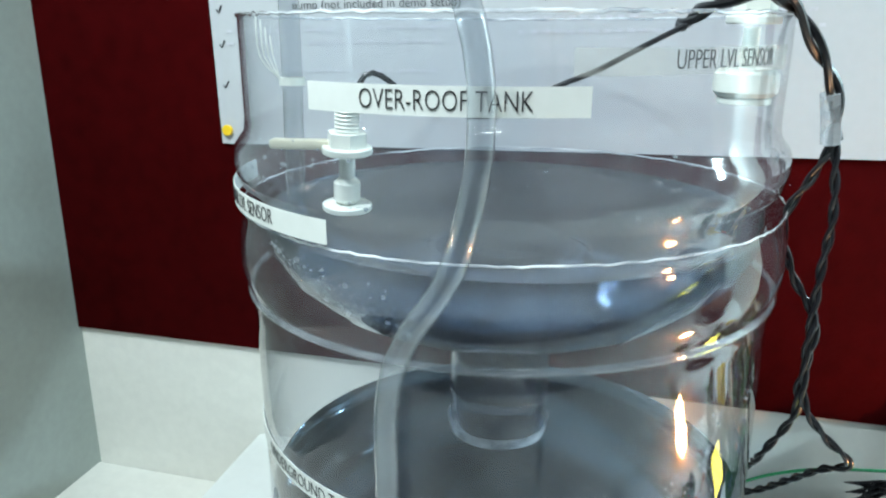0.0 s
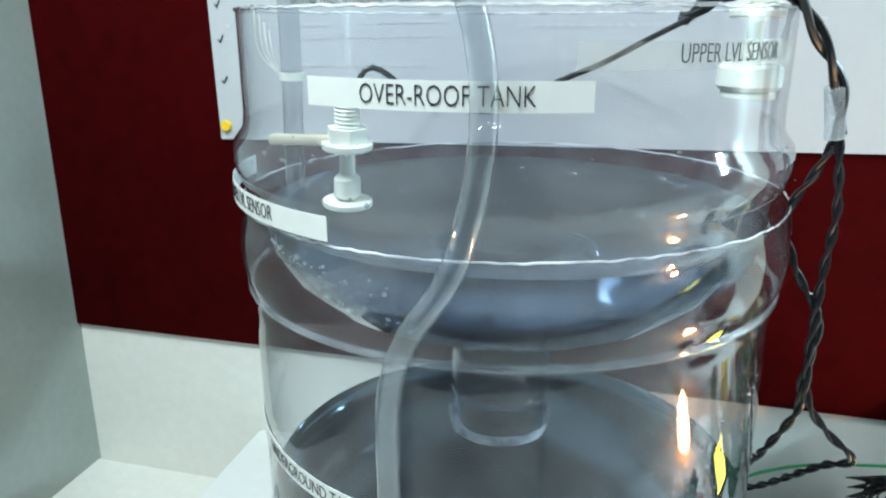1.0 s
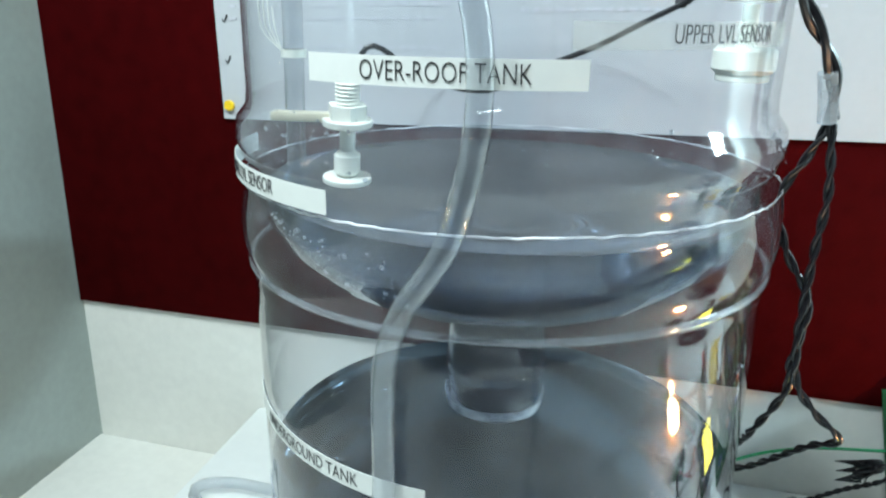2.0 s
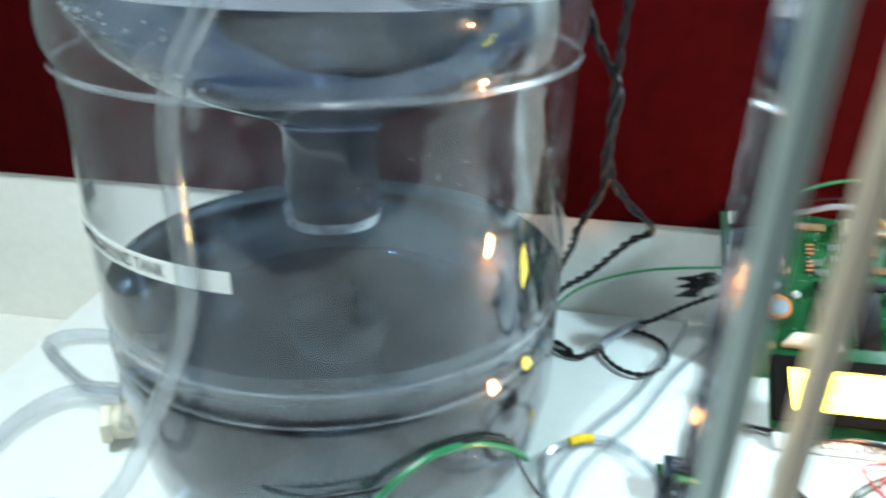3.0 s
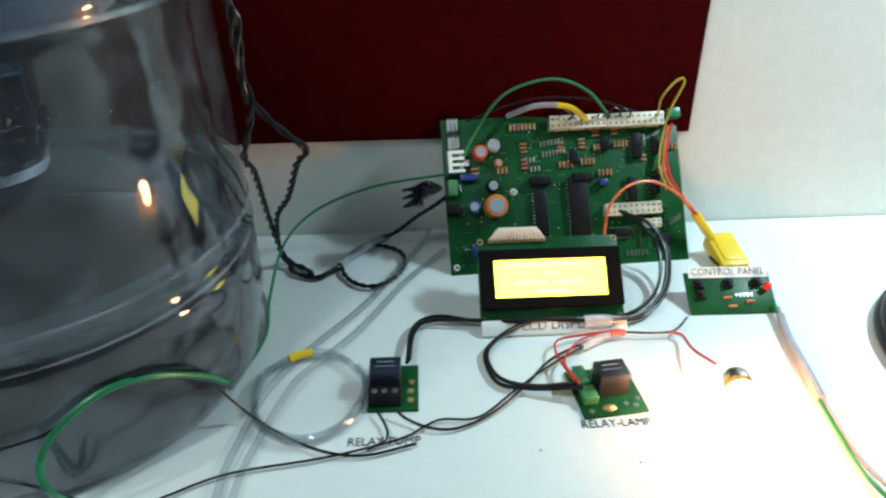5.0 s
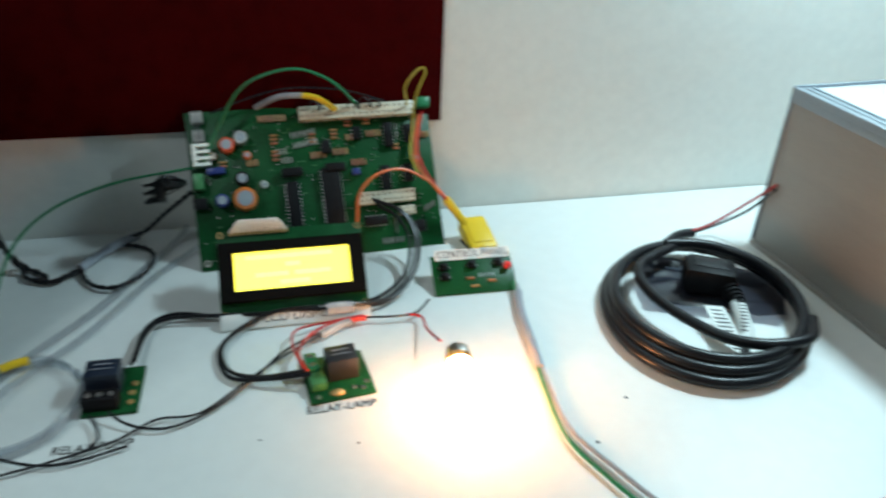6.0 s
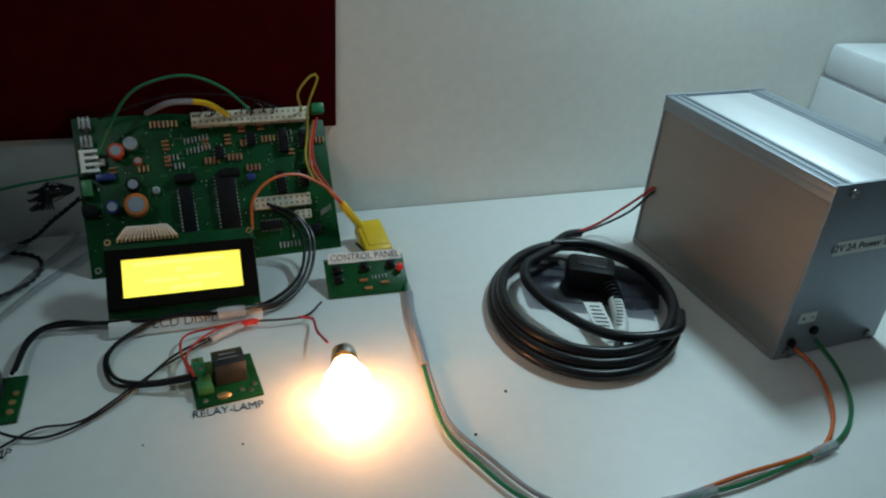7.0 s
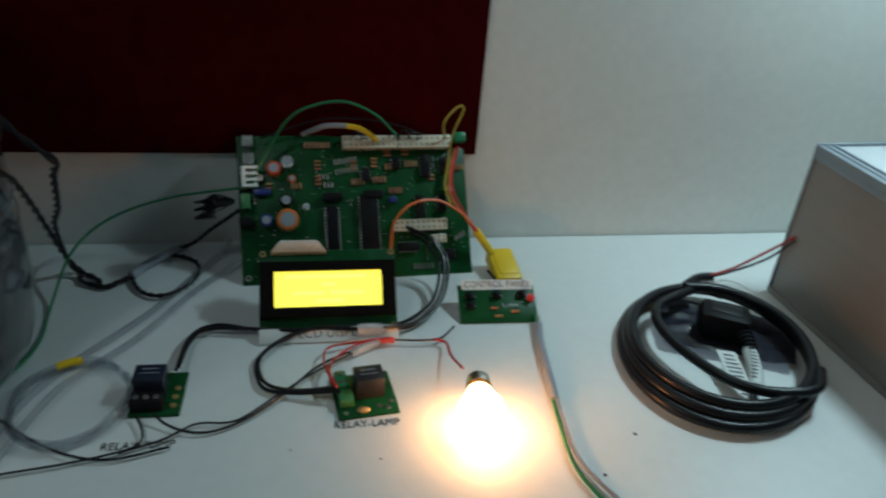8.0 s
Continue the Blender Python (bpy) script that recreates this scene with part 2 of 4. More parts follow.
def swept(bm, path, r, sides=10):
    """A round skin along a path of points, closed at its ends."""
    side, rings = None, []
    for k, q in enumerate(path):
        along = (path[min(k + 1, len(path) - 1)] - path[max(k - 1, 0)]).normalized()
        if side is None:
            side = along.orthogonal().normalized()
        side = (side - along * side.dot(along)).normalized()
        up = along.cross(side)
        rings.append([bm.verts.new(q + r * (math.cos(a) * side + math.sin(a) * up)) for a in (math.tau * n / sides for n in range(sides))])
    for low, high in zip(rings, rings[1:]):
        for n in range(sides):
            bm.faces.new((low[n], low[(n + 1) % sides], high[(n + 1) % sides], high[n]))
    bm.faces.new(rings[0][::-1])
    bm.faces.new(rings[-1])
    return bm


def mesh_of(name, bm, material, smooth=True):
    data = bpy.data.meshes.new(name)
    bmesh.ops.recalc_face_normals(bm, faces=bm.faces)
    bm.to_mesh(data)
    bm.free()
    data.materials.append(material)
    if smooth:
        data.shade_smooth()
        data.set_sharp_from_angle(angle=radians(38))
    return data


def part(name, bm, material, parent, label=""):
    """One mesh under a thing or under a part."""
    ob = new(name, mesh_of(name, bm, material))
    ob.parent = parent
    return tagged(ob, label)


def thing(name, label, category, m=None, group="", kind=""):
    """An empty that holds the parts of one thing."""
    ob = new(name)
    ob.empty_display_size = 0.02
    ob.matrix_world = m or Matrix()
    return tagged(ob, label, category, group, kind)


def solid(name, bm, material, label, category, m=None, group="", kind=""):
    """A thing of one mesh."""
    ob = new(name, mesh_of(name, bm, material))
    ob.matrix_world = m or Matrix()
    return tagged(ob, label, category, group, kind)


def letters(text, size, depth=0.0002):
    """A bmesh of flat lettering whose capitals are about 0.7 of size high, centred on the origin."""
    data = bpy.data.curves.new("lettering", "FONT")
    data.body, data.size, data.extrude, data.align_x, data.align_y = text, size, depth, "CENTER", "CENTER"
    data.resolution_u, data.offset = 3, -0.014 * size
    ob = bpy.data.objects.new("lettering", data)
    made = bpy.data.meshes.new_from_object(ob)
    bm = bmesh.new()
    bm.from_mesh(made)
    bpy.data.objects.remove(ob)
    bpy.data.curves.remove(data)
    bpy.data.meshes.remove(made)
    return bm


def moved(bm, m):
    bmesh.ops.transform(bm, matrix=m, verts=bm.verts)
    return bm


def wire(name, points, r, material, label, category="wire", group="", parent=None, sides=8, step=0.004):
    bm = swept(bmesh.new(), glide(points, step), r, sides)
    if parent:
        return part(name, bm, material, parent, label)
    return solid(name, bm, material, label, category, group=group)


def twisted(name, points, r, material, label, turns=90.0, category="wire"):
    """Two strands wound round each other: turns a metre."""
    path = glide(points, 0.0025)
    rope = thing(name, label, category)
    far = [0.0]
    for a, b in zip(path, path[1:]):
        far.append(far[-1] + (b - a).length)
    for phase in (0, math.pi):
        strand, side = [], None
        for k, q in enumerate(path):
            along = (path[min(k + 1, len(path) - 1)] - path[max(k - 1, 0)]).normalized()
            side = along.orthogonal().normalized() if side is None else (side - along * side.dot(along)).normalized()
            a = phase + math.tau * turns * far[k]
            strand.append(q + r * 1.02 * (math.cos(a) * side + math.sin(a) * along.cross(side)))
        part("strand", swept(bmesh.new(), strand, r, 7), material, rope)
    return rope

# ---- the place: table in a white booth with a red back board ----
WALL_Y, LEFT_X, TABLE_L = 0.1365, -0.693, -0.519
solid("table", block(2.5, 0.60, 0.03, pose(TABLE_L + 1.25, WALL_Y - 0.30, -0.015), 0.006), TABLE, "white laminate table top with a rounded edge", "table", kind="structure")
solid("wall_back", block(4.2, 0.06, 2.7, pose(0.6, WALL_Y + 0.03, 0.55)), WALL, "white painted back wall", "wall", kind="structure")
solid("wall_left", block(0.06, 1.3, 2.7, pose(LEFT_X - 0.03, WALL_Y - 0.65, 0.55)), SIDE, "painted side wall of the booth, its shade put into the colour", "wall", kind="structure")
solid("ledge", block(TABLE_L - LEFT_X + 0.06, 0.60, 0.05, pose((LEFT_X + TABLE_L) / 2 + 0.02, WALL_Y - 0.30, -0.0862), 0.003), WALL, "cream painted ledge beside the table", "ledge", kind="structure")
solid("floor", block(6.0, 5.0, 0.05, pose(0.6, -2.0, -0.8)), ROOM, "dark grey floor", "floor", kind="structure")
solid("ceiling", block(6.0, 5.0, 0.05, pose(0.6, -2.0, 1.9)), ROOM, "dull ceiling of a dim room", "ceiling", kind="structure")
solid("wall_right", block(0.06, 5.0, 2.7, pose(2.7, -2.3, 0.55)), ROOM, "dull side wall of a dim room", "wall", kind="structure")
solid("wall_front", block(6.0, 0.06, 2.7, pose(0.6, -4.5, 0.55)), ROOM, "dull far wall of a dim room", "wall", kind="structure")
solid("wall_west", block(0.06, 3.4, 2.7, pose(-2.3, -2.8, 0.55)), ROOM, "dull side wall of a dim room", "wall", kind="structure")
board = thing("display_board", "dark red display board fixed to the white wall", "board", pose(0, WALL_Y, 0), kind="structure")
part("panel", block(0.1670 + 0.6935, 0.004, 0.72, pose((0.1670 - 0.6935) / 2, -0.002, 0.0813 + 0.36), 0.0008), RED, board)

# Printed sheet on the board.
sheet = thing("printed_sheet", "white printed sheet pinned to the red board", "poster", pose(-0.530, WALL_Y - 0.0062, 0.2570, 0, -1.4, 0))
part("paper", block(0.62, 0.0006, 0.30, pose(0.31, 0, 0.15), 0.0), PAPER, sheet)
UPRIGHT = pose(0, 0, 0, 90, 0, 0)
for text, x, z, size in (
    ("pump (not included in demo setup)", 0.130, 0.1015, 0.0088),
    ("automatically enabled anytime as configured by", 0.290, 0.1055, 0.0088),
    ("automatically enabled at any", 0.475, 0.1095, 0.0088),
):
    part("printed_line", moved(letters(text, size), pose(x, -0.0008, z) @ UPRIGHT), INK, sheet)
for x, z, w in ((0.06, 0.084, 0.09), (0.16, 0.085, 0.07), (0.055, 0.075, 0.08), (0.14, 0.0755, 0.09), (0.05, 0.066, 0.05), (0.12, 0.0555, 0.12), (0.27, 0.09, 0.10), (0.38, 0.0925, 0.09), (0.29, 0.081, 0.11), (0.40, 0.083, 0.07)):
    for k in range(int(w / 0.008)):
        long = 0.0035 + 0.003 * random.random()
        part("faint_word", block(long, 0.0004, 0.0022, pose(x - w / 2 + k * 0.008, -0.0005, z)), PALE_PRINT, sheet)
for z in (0.10, 0.075, 0.045):
    tick = swept(bmesh.new(), [Vector((0.006, -0.001, z)), Vector((0.0075, -0.001, z - 0.0025)), Vector((0.0105, -0.001, z + 0.003))], 0.0005, 5)
    part("tick_mark", tick, INK, sheet)
part("pin", rod(0.0042, 0.003, pose(0.006, -0.0003, 0.0105, 90, 0, 0)), YELLOW, sheet, "yellow pin head")

# ---- the two cut water bottles ----
CX, CY = -0.2772, -0.0253
R = 0.1268
AT = pose(CX + 0.0020, CY, 0, 0, -1.0, 0)


def curved_label(name, parent, r, a0, a1, z0, z1, material, text="", size=0.01, text_a=None, text_z=None, squeeze=0.75):
    """A strip stuck round the bottle from angle a0 to a1, with lettering bent to it."""
    strip = part(name, turned(bmesh.new(), [(r, z0), (r + 0.0003, z0), (r + 0.0003, z1), (r, z1)], None, 28, (a0, a1)), material, parent)
    if text:
        bm = letters(text, size)
        mid = radians(text_a)
        for v in bm.verts:
            a = mid + squeeze * v.co.x / r
            rr = r + 0.0005 + 0.5 * v.co.z
            v.co = Vector((rr * math.cos(a), rr * math.sin(a), text_z + v.co.y))
        part("lettering", bm, INK, strip)
    return strip


lower = thing("lower_water_bottle", "clear plastic water bottle cut open, half full", "water bottle", AT)
body = [(0.002, 0.012), (0.06, 0.006), (0.098, 0.003), (0.112, 0.001), (0.118, 0.004), (0.121, 0.010), (0.1225, 0.022), (0.1245, 0.034), (R, 0.046), (R, 0.078), (0.1262, 0.084), (0.1238, 0.089),
        (0.1238, 0.097), (0.1262, 0.102), (R, 0.108), (R, 0.2), (R, 0.219), (0.1276, 0.2245), (0.1272, 0.2285), (0.1285, 0.2325), (0.1310, 0.240), (0.1314, 0.249), (0.1305, 0.258), (0.1292, 0.265), (0.1290, 0.2695)]
part("bottle_wall", turned(bmesh.new(), body, None, 96, wobble=0.002), PET, lower)
rim = bmesh.new()
edge = [Vector(((0.1291 + 0.0003 * random.random()) * math.cos(a), 0.1291 * math.sin(a), 0.2692 + 0.0007 * random.random())) for a in (math.tau * k / 220 for k in range(221))]
part("cut_rim", swept(rim, edge, 0.0005, 6), RIMCUT, lower, "ragged milky cut edge")
for r, z, t in ((0.1277, 0.2300, 0.0016), (0.1268, 0.1045, 0.0007), (0.1268, 0.0875, 0.0007)):
    loop = [Vector((r * math.cos(math.tau * k / 96), r * math.sin(math.tau * k / 96), z)) for k in range(97)]
    part("moulded_ring", swept(bmesh.new(), loop, t, 8), RING, lower)
curved_label("label_strip", lower, 0.1272, -165, -93.1, 0.1530, 0.1627, LABEL, "UNDERGROUND TANK", 0.0088, -123, 0.1577)
LEVEL = 0.1120
pool = [(0.0002, 0.014), (0.06, 0.008), (0.098, 0.005), (0.112, 0.003), (0.117, 0.006), (0.120, 0.012), (0.1217, 0.024), (0.1237, 0.036), (R - 0.0009, 0.048), (R - 0.0009, 0.077), (0.1252, 0.083), (0.1228, 0.089), (0.1228, 0.097), (0.1252, 0.103), (R - 0.0009, 0.109), (R - 0.0009, LEVEL + 0.0006), (R - 0.003, LEVEL), (0.0002, LEVEL)]
solid("lower_water", turned(bmesh.new(), pool, None, 96), WATER, "still clear water half filling the lower bottle", "water", AT)

upper = thing("upper_water_bottle", "inverted clear water bottle with its base cut off", "water bottle", pose(CX - 0.0012, CY, 0, 0, -0.6, 0))
crown = [(0.0245, 0.136), (0.0270, 0.1365), (0.0270, 0.142), (0.0262, 0.144), (0.0262, 0.155), (0.0270, 0.1562), (0.0262, 0.1575), (0.0262, 0.162), (0.0270, 0.1632), (0.0262, 0.1645), (0.0258, 0.187), (0.030, 0.193), (0.048, 0.2015), (0.072, 0.210), (0.095, 0.222), (0.112, 0.238), (0.1205, 0.254), (0.1235, 0.268),
         (0.1245, 0.276), (0.1285, 0.282), (0.1300, 0.289), (0.1290, 0.296), (0.1245, 0.302), (0.1238, 0.308), (0.1238, 0.3515)]
part("bottle_wall", turned(bmesh.new(), crown, None, 96, wobble=0.002), PET, upper)
edge = [Vector(((0.1238 + 0.0003 * random.random()) * math.cos(a), 0.1238 * math.sin(a), 0.3512 + 0.0009 * random.random())) for a in (math.tau * k / 220 for k in range(221))]
part("cut_rim", swept(bmesh.new(), edge, 0.0007, 6), RIMCUT, upper, "ragged milky cut edge")
part("neck_cap", turned(bmesh.new(), [(0.0002, 0.1345), (0.022, 0.1345), (0.0275, 0.1355), (0.0282, 0.138), (0.0282, 0.1415)], None, 40), RIMCUT, upper, "milky plastic cap on the neck")
curved_label("label_strip", upper, 0.1242, -115.2, -68, 0.3185, 0.3285, LABEL, "OVER-ROOF TANK", 0.0098, -90.5, 0.3234, 0.72)
curved_label("label_strip", upper, 0.1242, -71, -22, 0.3315, 0.3405, CLEARLABEL, "UPPER LVL SENSOR", 0.0092, -42.2, 0.3362, 0.68)
curved_label("label_strip", upper, 0.1303, -175, -109.7, 0.2712, 0.2805, LABEL, "LOWER LVL SENSOR", 0.0088, -137, 0.2760)
UP_LEVEL = 0.2615
bowl = [(0.0002, 0.1375), (0.0236, 0.1375), (0.0250, 0.145), (0.0250, 0.186), (0.030, 0.1945), (0.048, 0.2030), (0.072, 0.2115), (0.0945, 0.2235), (0.111, 0.239), (0.1193, 0.2545), (0.1208, UP_LEVEL), (0.1180, UP_LEVEL - 0.0005), (0.0002, UP_LEVEL - 0.0005)]
solid("upper_water", turned(bmesh.new(), bowl, None, 96), UPPER_WATER, "clear water standing in the inverted upper bottle", "water", pose(CX - 0.0012, CY, 0))


def float_sensor(m, stem, label, wide=0.0095):
    """A nylon float switch: flanged nut, threaded top, stem and drum float."""
    s = thing("float_sensor", label, "float switch", m, "float switches")
    part("nut", turned(bmesh.new(), [(0.0002, 0.004), (0.0085, 0.004), (0.0085, 0.010), (0.0002, 0.010)], None, 6), NYLON, s)
    part("thread", turned(bmesh.new(), [(0.0048 + 0.0006 * (k % 2), 0.010 + 0.0008 * k) for k in range(12)] + [(0.0002, 0.020)], None, 16), NYLON, s)
    part("flange", rod(0.0105, 0.003, pose(0, 0, 0.001)), NYLON, s)
    part("stem", rod(0.0032, stem, pose(0, 0, -stem)), NYLON, s)
    part("float", rod(wide, 0.011, pose(0, 0, -stem + 0.001), 28, 0.002), NYLON, s)
    part("stop", rod(0.0105, 0.0025, pose(0, 0, -stem - 0.0018), 28), NYLON, s)
    return s


float_sensor(pose(-0.3355, -0.1000, 0.2950, 4, 3, 0), 0.0215, "white nylon float switch at the low water mark", 0.0056)
float_sensor(pose(-0.1785, -0.0620, 0.3480), 0.028, "white nylon float switch near the top rim", 0.0125)
arm = thing("sensor_bracket", "white plastic bracket bar holding the low float switch", "bracket", pose(-0.3355, -0.1000, 0.2990, 0, 0, 8))
part("bar", block(0.034, 0.007, 0.004, pose(-0.016, 0.002, 0), 0.001), WHITEPL, arm)
tube_in = thing("inlet_tube", "clear upright tube tied inside the upper bottle", "tube")
part("tube_wall", swept(bmesh.new(), glide([(-0.3585, -0.1005, 0.3600), (-0.3590, -0.0990, 0.33), (-0.3610, -0.0960, 0.29), (-0.3630, -0.0930, 0.258)], 0.01), 0.0042, 16), HOSE, tube_in)
tie = thing("cable_tie", "white nylon tie round the inlet tube", "cable tie", pose(-0.3592, -0.0988, 0.3245))
part("band", turned(bmesh.new(), [(0.0043, -0.0016), (0.0054, -0.0016), (0.0054, 0.0016), (0.0043, 0.0016)], None, 20), NYLON, tie)
for k in range(4):
    part("tail", swept(bmesh.new(), glide([(-0.004, -0.003, 0.001), (-0.006 - 0.002 * k, -0.004, 0.010), (-0.008 - 0.002 * k, -0.002, 0.018 + 0.003 * k)], 0.004), 0.0003, 5), NYLON, tie)
wire("sensor_lead", [(-0.3358, -0.1000, 0.3037), (-0.3333, -0.0990, 0.3161), (-0.3281, -0.0970, 0.3275), (-0.3220, -0.0940, 0.3273), (-0.3122, -0.0910, 0.3199), (-0.2961, -0.0880, 0.3135), (-0.2847, -0.0860, 0.3116), (-0.2735, -0.0830, 0.3131), (-0.2528, -0.0760, 0.3236), (-0.2366, -0.0700, 0.3305), (-0.2194, -0.0620, 0.3399), (-0.2031, -0.0560, 0.3485)], 0.0012, CABLE, "thin black lead of the low float switch inside the bottle")

# ---- cables and hoses ----
wire("wire", [(-0.1665, -0.066, 0.006), (-0.1547, -0.0105, 0.003), (-0.1588, 0.0361, 0.003), (-0.151, 0.075, 0.0248), (-0.1264, 0.095, 0.0423), (-0.0828, 0.102, 0.0566), (-0.0263, 0.1001, 0.0662)], 0.0011, GREENW, "thin green wire running from the tank to the circuit board")
wire("wire", [(-0.0197, 0.1016, 0.0677), (-0.0061, 0.1112, 0.0925), (0.0107, 0.11, 0.1193), (0.0293, 0.11, 0.1305), (0.0542, 0.11, 0.1342), (0.078, 0.11, 0.1242), (0.0978, 0.1237, 0.101)], 0.0011, GREENW, "thin green wire arched over the top of the circuit board")
wire("wire", [(-0.1605, -0.0848, 0.0288), (-0.1691, -0.0974, 0.0449), (-0.186, -0.1179, 0.063), (-0.2041, -0.1328, 0.0665), (-0.2217, -0.145, 0.0563), (-0.2307, -0.152, 0.0426), (-0.2248, -0.1626, 0.0366), (-0.2234, -0.1474, 0.004), (-0.2011, -0.1632, 0.004)], 0.0018, GREENW, "green wire curling on the table at the bottle's foot")
wire("sleeved_wire", [(0.0215, 0.1302, 0.0996), (0.039, 0.115, 0.1124), (0.0561, 0.115, 0.1129)], 0.0022, GREYW, "grey sleeved wire behind the circuit board")
wire("sleeved_wire", [(0.0552, 0.115, 0.1129), (0.067, 0.115, 0.1104), (0.0806, 0.121, 0.0988)], 0.0022, YELLOW, "yellow sleeved wire end plugged into the white connector")
wire("wire", [(0.1381, 0.1265, 0.098), (0.1332, 0.11, 0.1186), (0.143, 0.11, 0.1314), (0.1484, 0.11, 0.13), (0.1409, 0.11, 0.1086), (0.1409, 0.1187, 0.0831), (0.1373, 0.1057, 0.0649), (0.1412, 0.095, 0.0528)], 0.0009, LIME, "thin yellow wire looped above the circuit board")
wire("wire", [(0.1501, 0.1274, 0.0913), (0.1433, 0.1111, 0.072), (0.1452, 0.099, 0.0581), (0.1548, 0.0873, 0.044), (0.1612, 0.075, 0.0369)], 0.001, REDW, "thin red wire along the circuit board's edge")
wire("wire", [(0.1472, 0.126, 0.0895), (0.1415, 0.111, 0.0721), (0.1416, 0.0989, 0.0582), (0.1519, 0.0859, 0.0457), (0.1616, 0.078, 0.0348)], 0.001, ORANGEW, "thin orange wire along the circuit board's edge")
wire("sleeved_wire", [(0.1604, 0.078, 0.0373), (0.1696, 0.076, 0.0246), (0.1825, 0.073, 0.008)], 0.0033, YELLOW, "thick yellow sleeve round a wire bundle")
wire("wire", [(0.0897, 0.0699, 0.025), (0.0918, 0.0713, 0.0495), (0.1069, 0.0803, 0.061), (0.1292, 0.0873, 0.0603), (0.1519, 0.0864, 0.0465), (0.1621, 0.08, 0.0357)], 0.0011, ORANGEW, "orange wire arched across the circuit board")
wire("wire", [(0.1048, 0.0801, 0.0381), (0.1206, 0.0647, 0.0375), (0.1301, 0.0497, 0.0239), (0.1216, 0.0188, 0.012), (0.1015, -0.0053, 0.008), (0.0757, -0.0149, 0.01), (0.0343, -0.0107, 0.008), (0.0113, -0.0105, 0.008), (-0.0419, -0.003, 0.006), (-0.0552, -0.0148, 0.006), (-0.0591, -0.0463, 0.008)], 0.0013, CABLE, "black wire in the bundle before the display")
wire("wire", [(0.1069, 0.0784, 0.0355), (0.1173, 0.0596, 0.0357), (0.1257, 0.0484, 0.0224), (0.1186, 0.0221, 0.01), (0.0984, -0.0018, 0.008), (0.0757, -0.0075, 0.006), (0.0341, -0.0115, 0.01), (0.0147, -0.0146, 0.008), (-0.003, -0.0274, 0.006), (-0.0099, -0.0418, 0.004), (-0.0036, -0.0624, 0.004), (0.0153, -0.0726, 0.006), (0.0402, -0.0763, 0.01)], 0.0013, CABLE, "black wire in the bundle before the display")
wire("wire", [(0.1027, 0.0813, 0.04), (0.1236, 0.067, 0.0352), (0.1339, 0.0541, 0.0211), (0.1255, 0.0216, 0.01), (0.1043, -0.0033, 0.005), (0.077, -0.0107, 0.005), (0.027, -0.0081, 0.005), (0.0109, -0.0147, 0.005), (-0.0052, -0.0276, 0.004), (-0.0114, -0.0422, 0.003), (-0.0052, -0.0653, 0.003), (0.0152, -0.074, 0.005), (0.0429, -0.08, 0.01)], 0.0013, CABLE, "black wire in the bundle before the display")
wire("wire", [(0.0148, -0.0135, 0.01), (-0.0113, -0.0063, 0.006), (-0.04, 0.0014, 0.006), (-0.0564, -0.011, 0.006), (-0.0605, -0.049, 0.008)], 0.0013, CABLE, "black wire in the bundle before the display")
wire("wire", [(0.0808, -0.0199, 0.005), (0.0571, -0.0239, 0.005), (0.0372, -0.03, 0.006), (0.0335, -0.0468, 0.008), (0.0384, -0.076, 0.012)], 0.0008, REDW, "thin red wire to the relay board")
wire("wire", [(0.0812, -0.0225, 0.006), (0.0541, -0.0293, 0.006), (0.0372, -0.0526, 0.008), (0.0406, -0.0786, 0.012)], 0.0008, REDW, "thin red wire to the relay board")
wire("wire", [(0.0494, -0.0354, 0.005), (0.0743, -0.0232, 0.005), (0.1006, -0.0249, 0.005), (0.1163, -0.0235, 0.005), (0.1288, -0.011, 0.006)], 0.0008, CABLE, "thin dark wire to the control panel")
wire("wire", [(0.1103, -0.0243, 0.005), (0.1195, -0.028, 0.005), (0.119, -0.0492, 0.01), (0.1213, -0.0754, 0.02)], 0.0009, REDW, "thin red wire to the lamp socket")
wire("wire", [(0.056, -0.0298, 0.004), (0.0293, -0.0472, 0.004), (0.0085, -0.0724, 0.004), (-0.0132, -0.0917, 0.003), (-0.0331, -0.1018, 0.003), (-0.0491, -0.0999, 0.003), (-0.062, -0.0928, 0.004), (-0.068, -0.0867, 0.006)], 0.0008, CABLE, "thin black wire between the relay boards")
wire("wire", [(0.0533, -0.0344, 0.004), (0.0246, -0.0552, 0.004), (0.0053, -0.0711, 0.003), (-0.0199, -0.0936, 0.003), (-0.0427, -0.0944, 0.003), (-0.0616, -0.1065, 0.003), (-0.083, -0.1136, 0.003), (-0.1097, -0.12, 0.003), (-0.1557, -0.1276, 0.003), (-0.185, -0.141, 0.003), (-0.2021, -0.1503, 0.003)], 0.0007, CABLE, "thin black wire running along the white table")
wire("wire", [(-0.1687, -0.0968, 0.049), (-0.1608, -0.0876, 0.0212), (-0.146, -0.0887, 0.003), (-0.1148, -0.1108, 0.003), (-0.0867, -0.1189, 0.003), (-0.0559, -0.1122, 0.003)], 0.0008, CABLE, "thin black wire crossing the table by the bottle")
wire("wire", [(-0.0787, -0.0853, 0.004), (-0.0732, -0.097, 0.003), (-0.0725, -0.1079, 0.003), (-0.0829, -0.1148, 0.003)], 0.0008, CABLE, "short thin wire from the pump relay board")
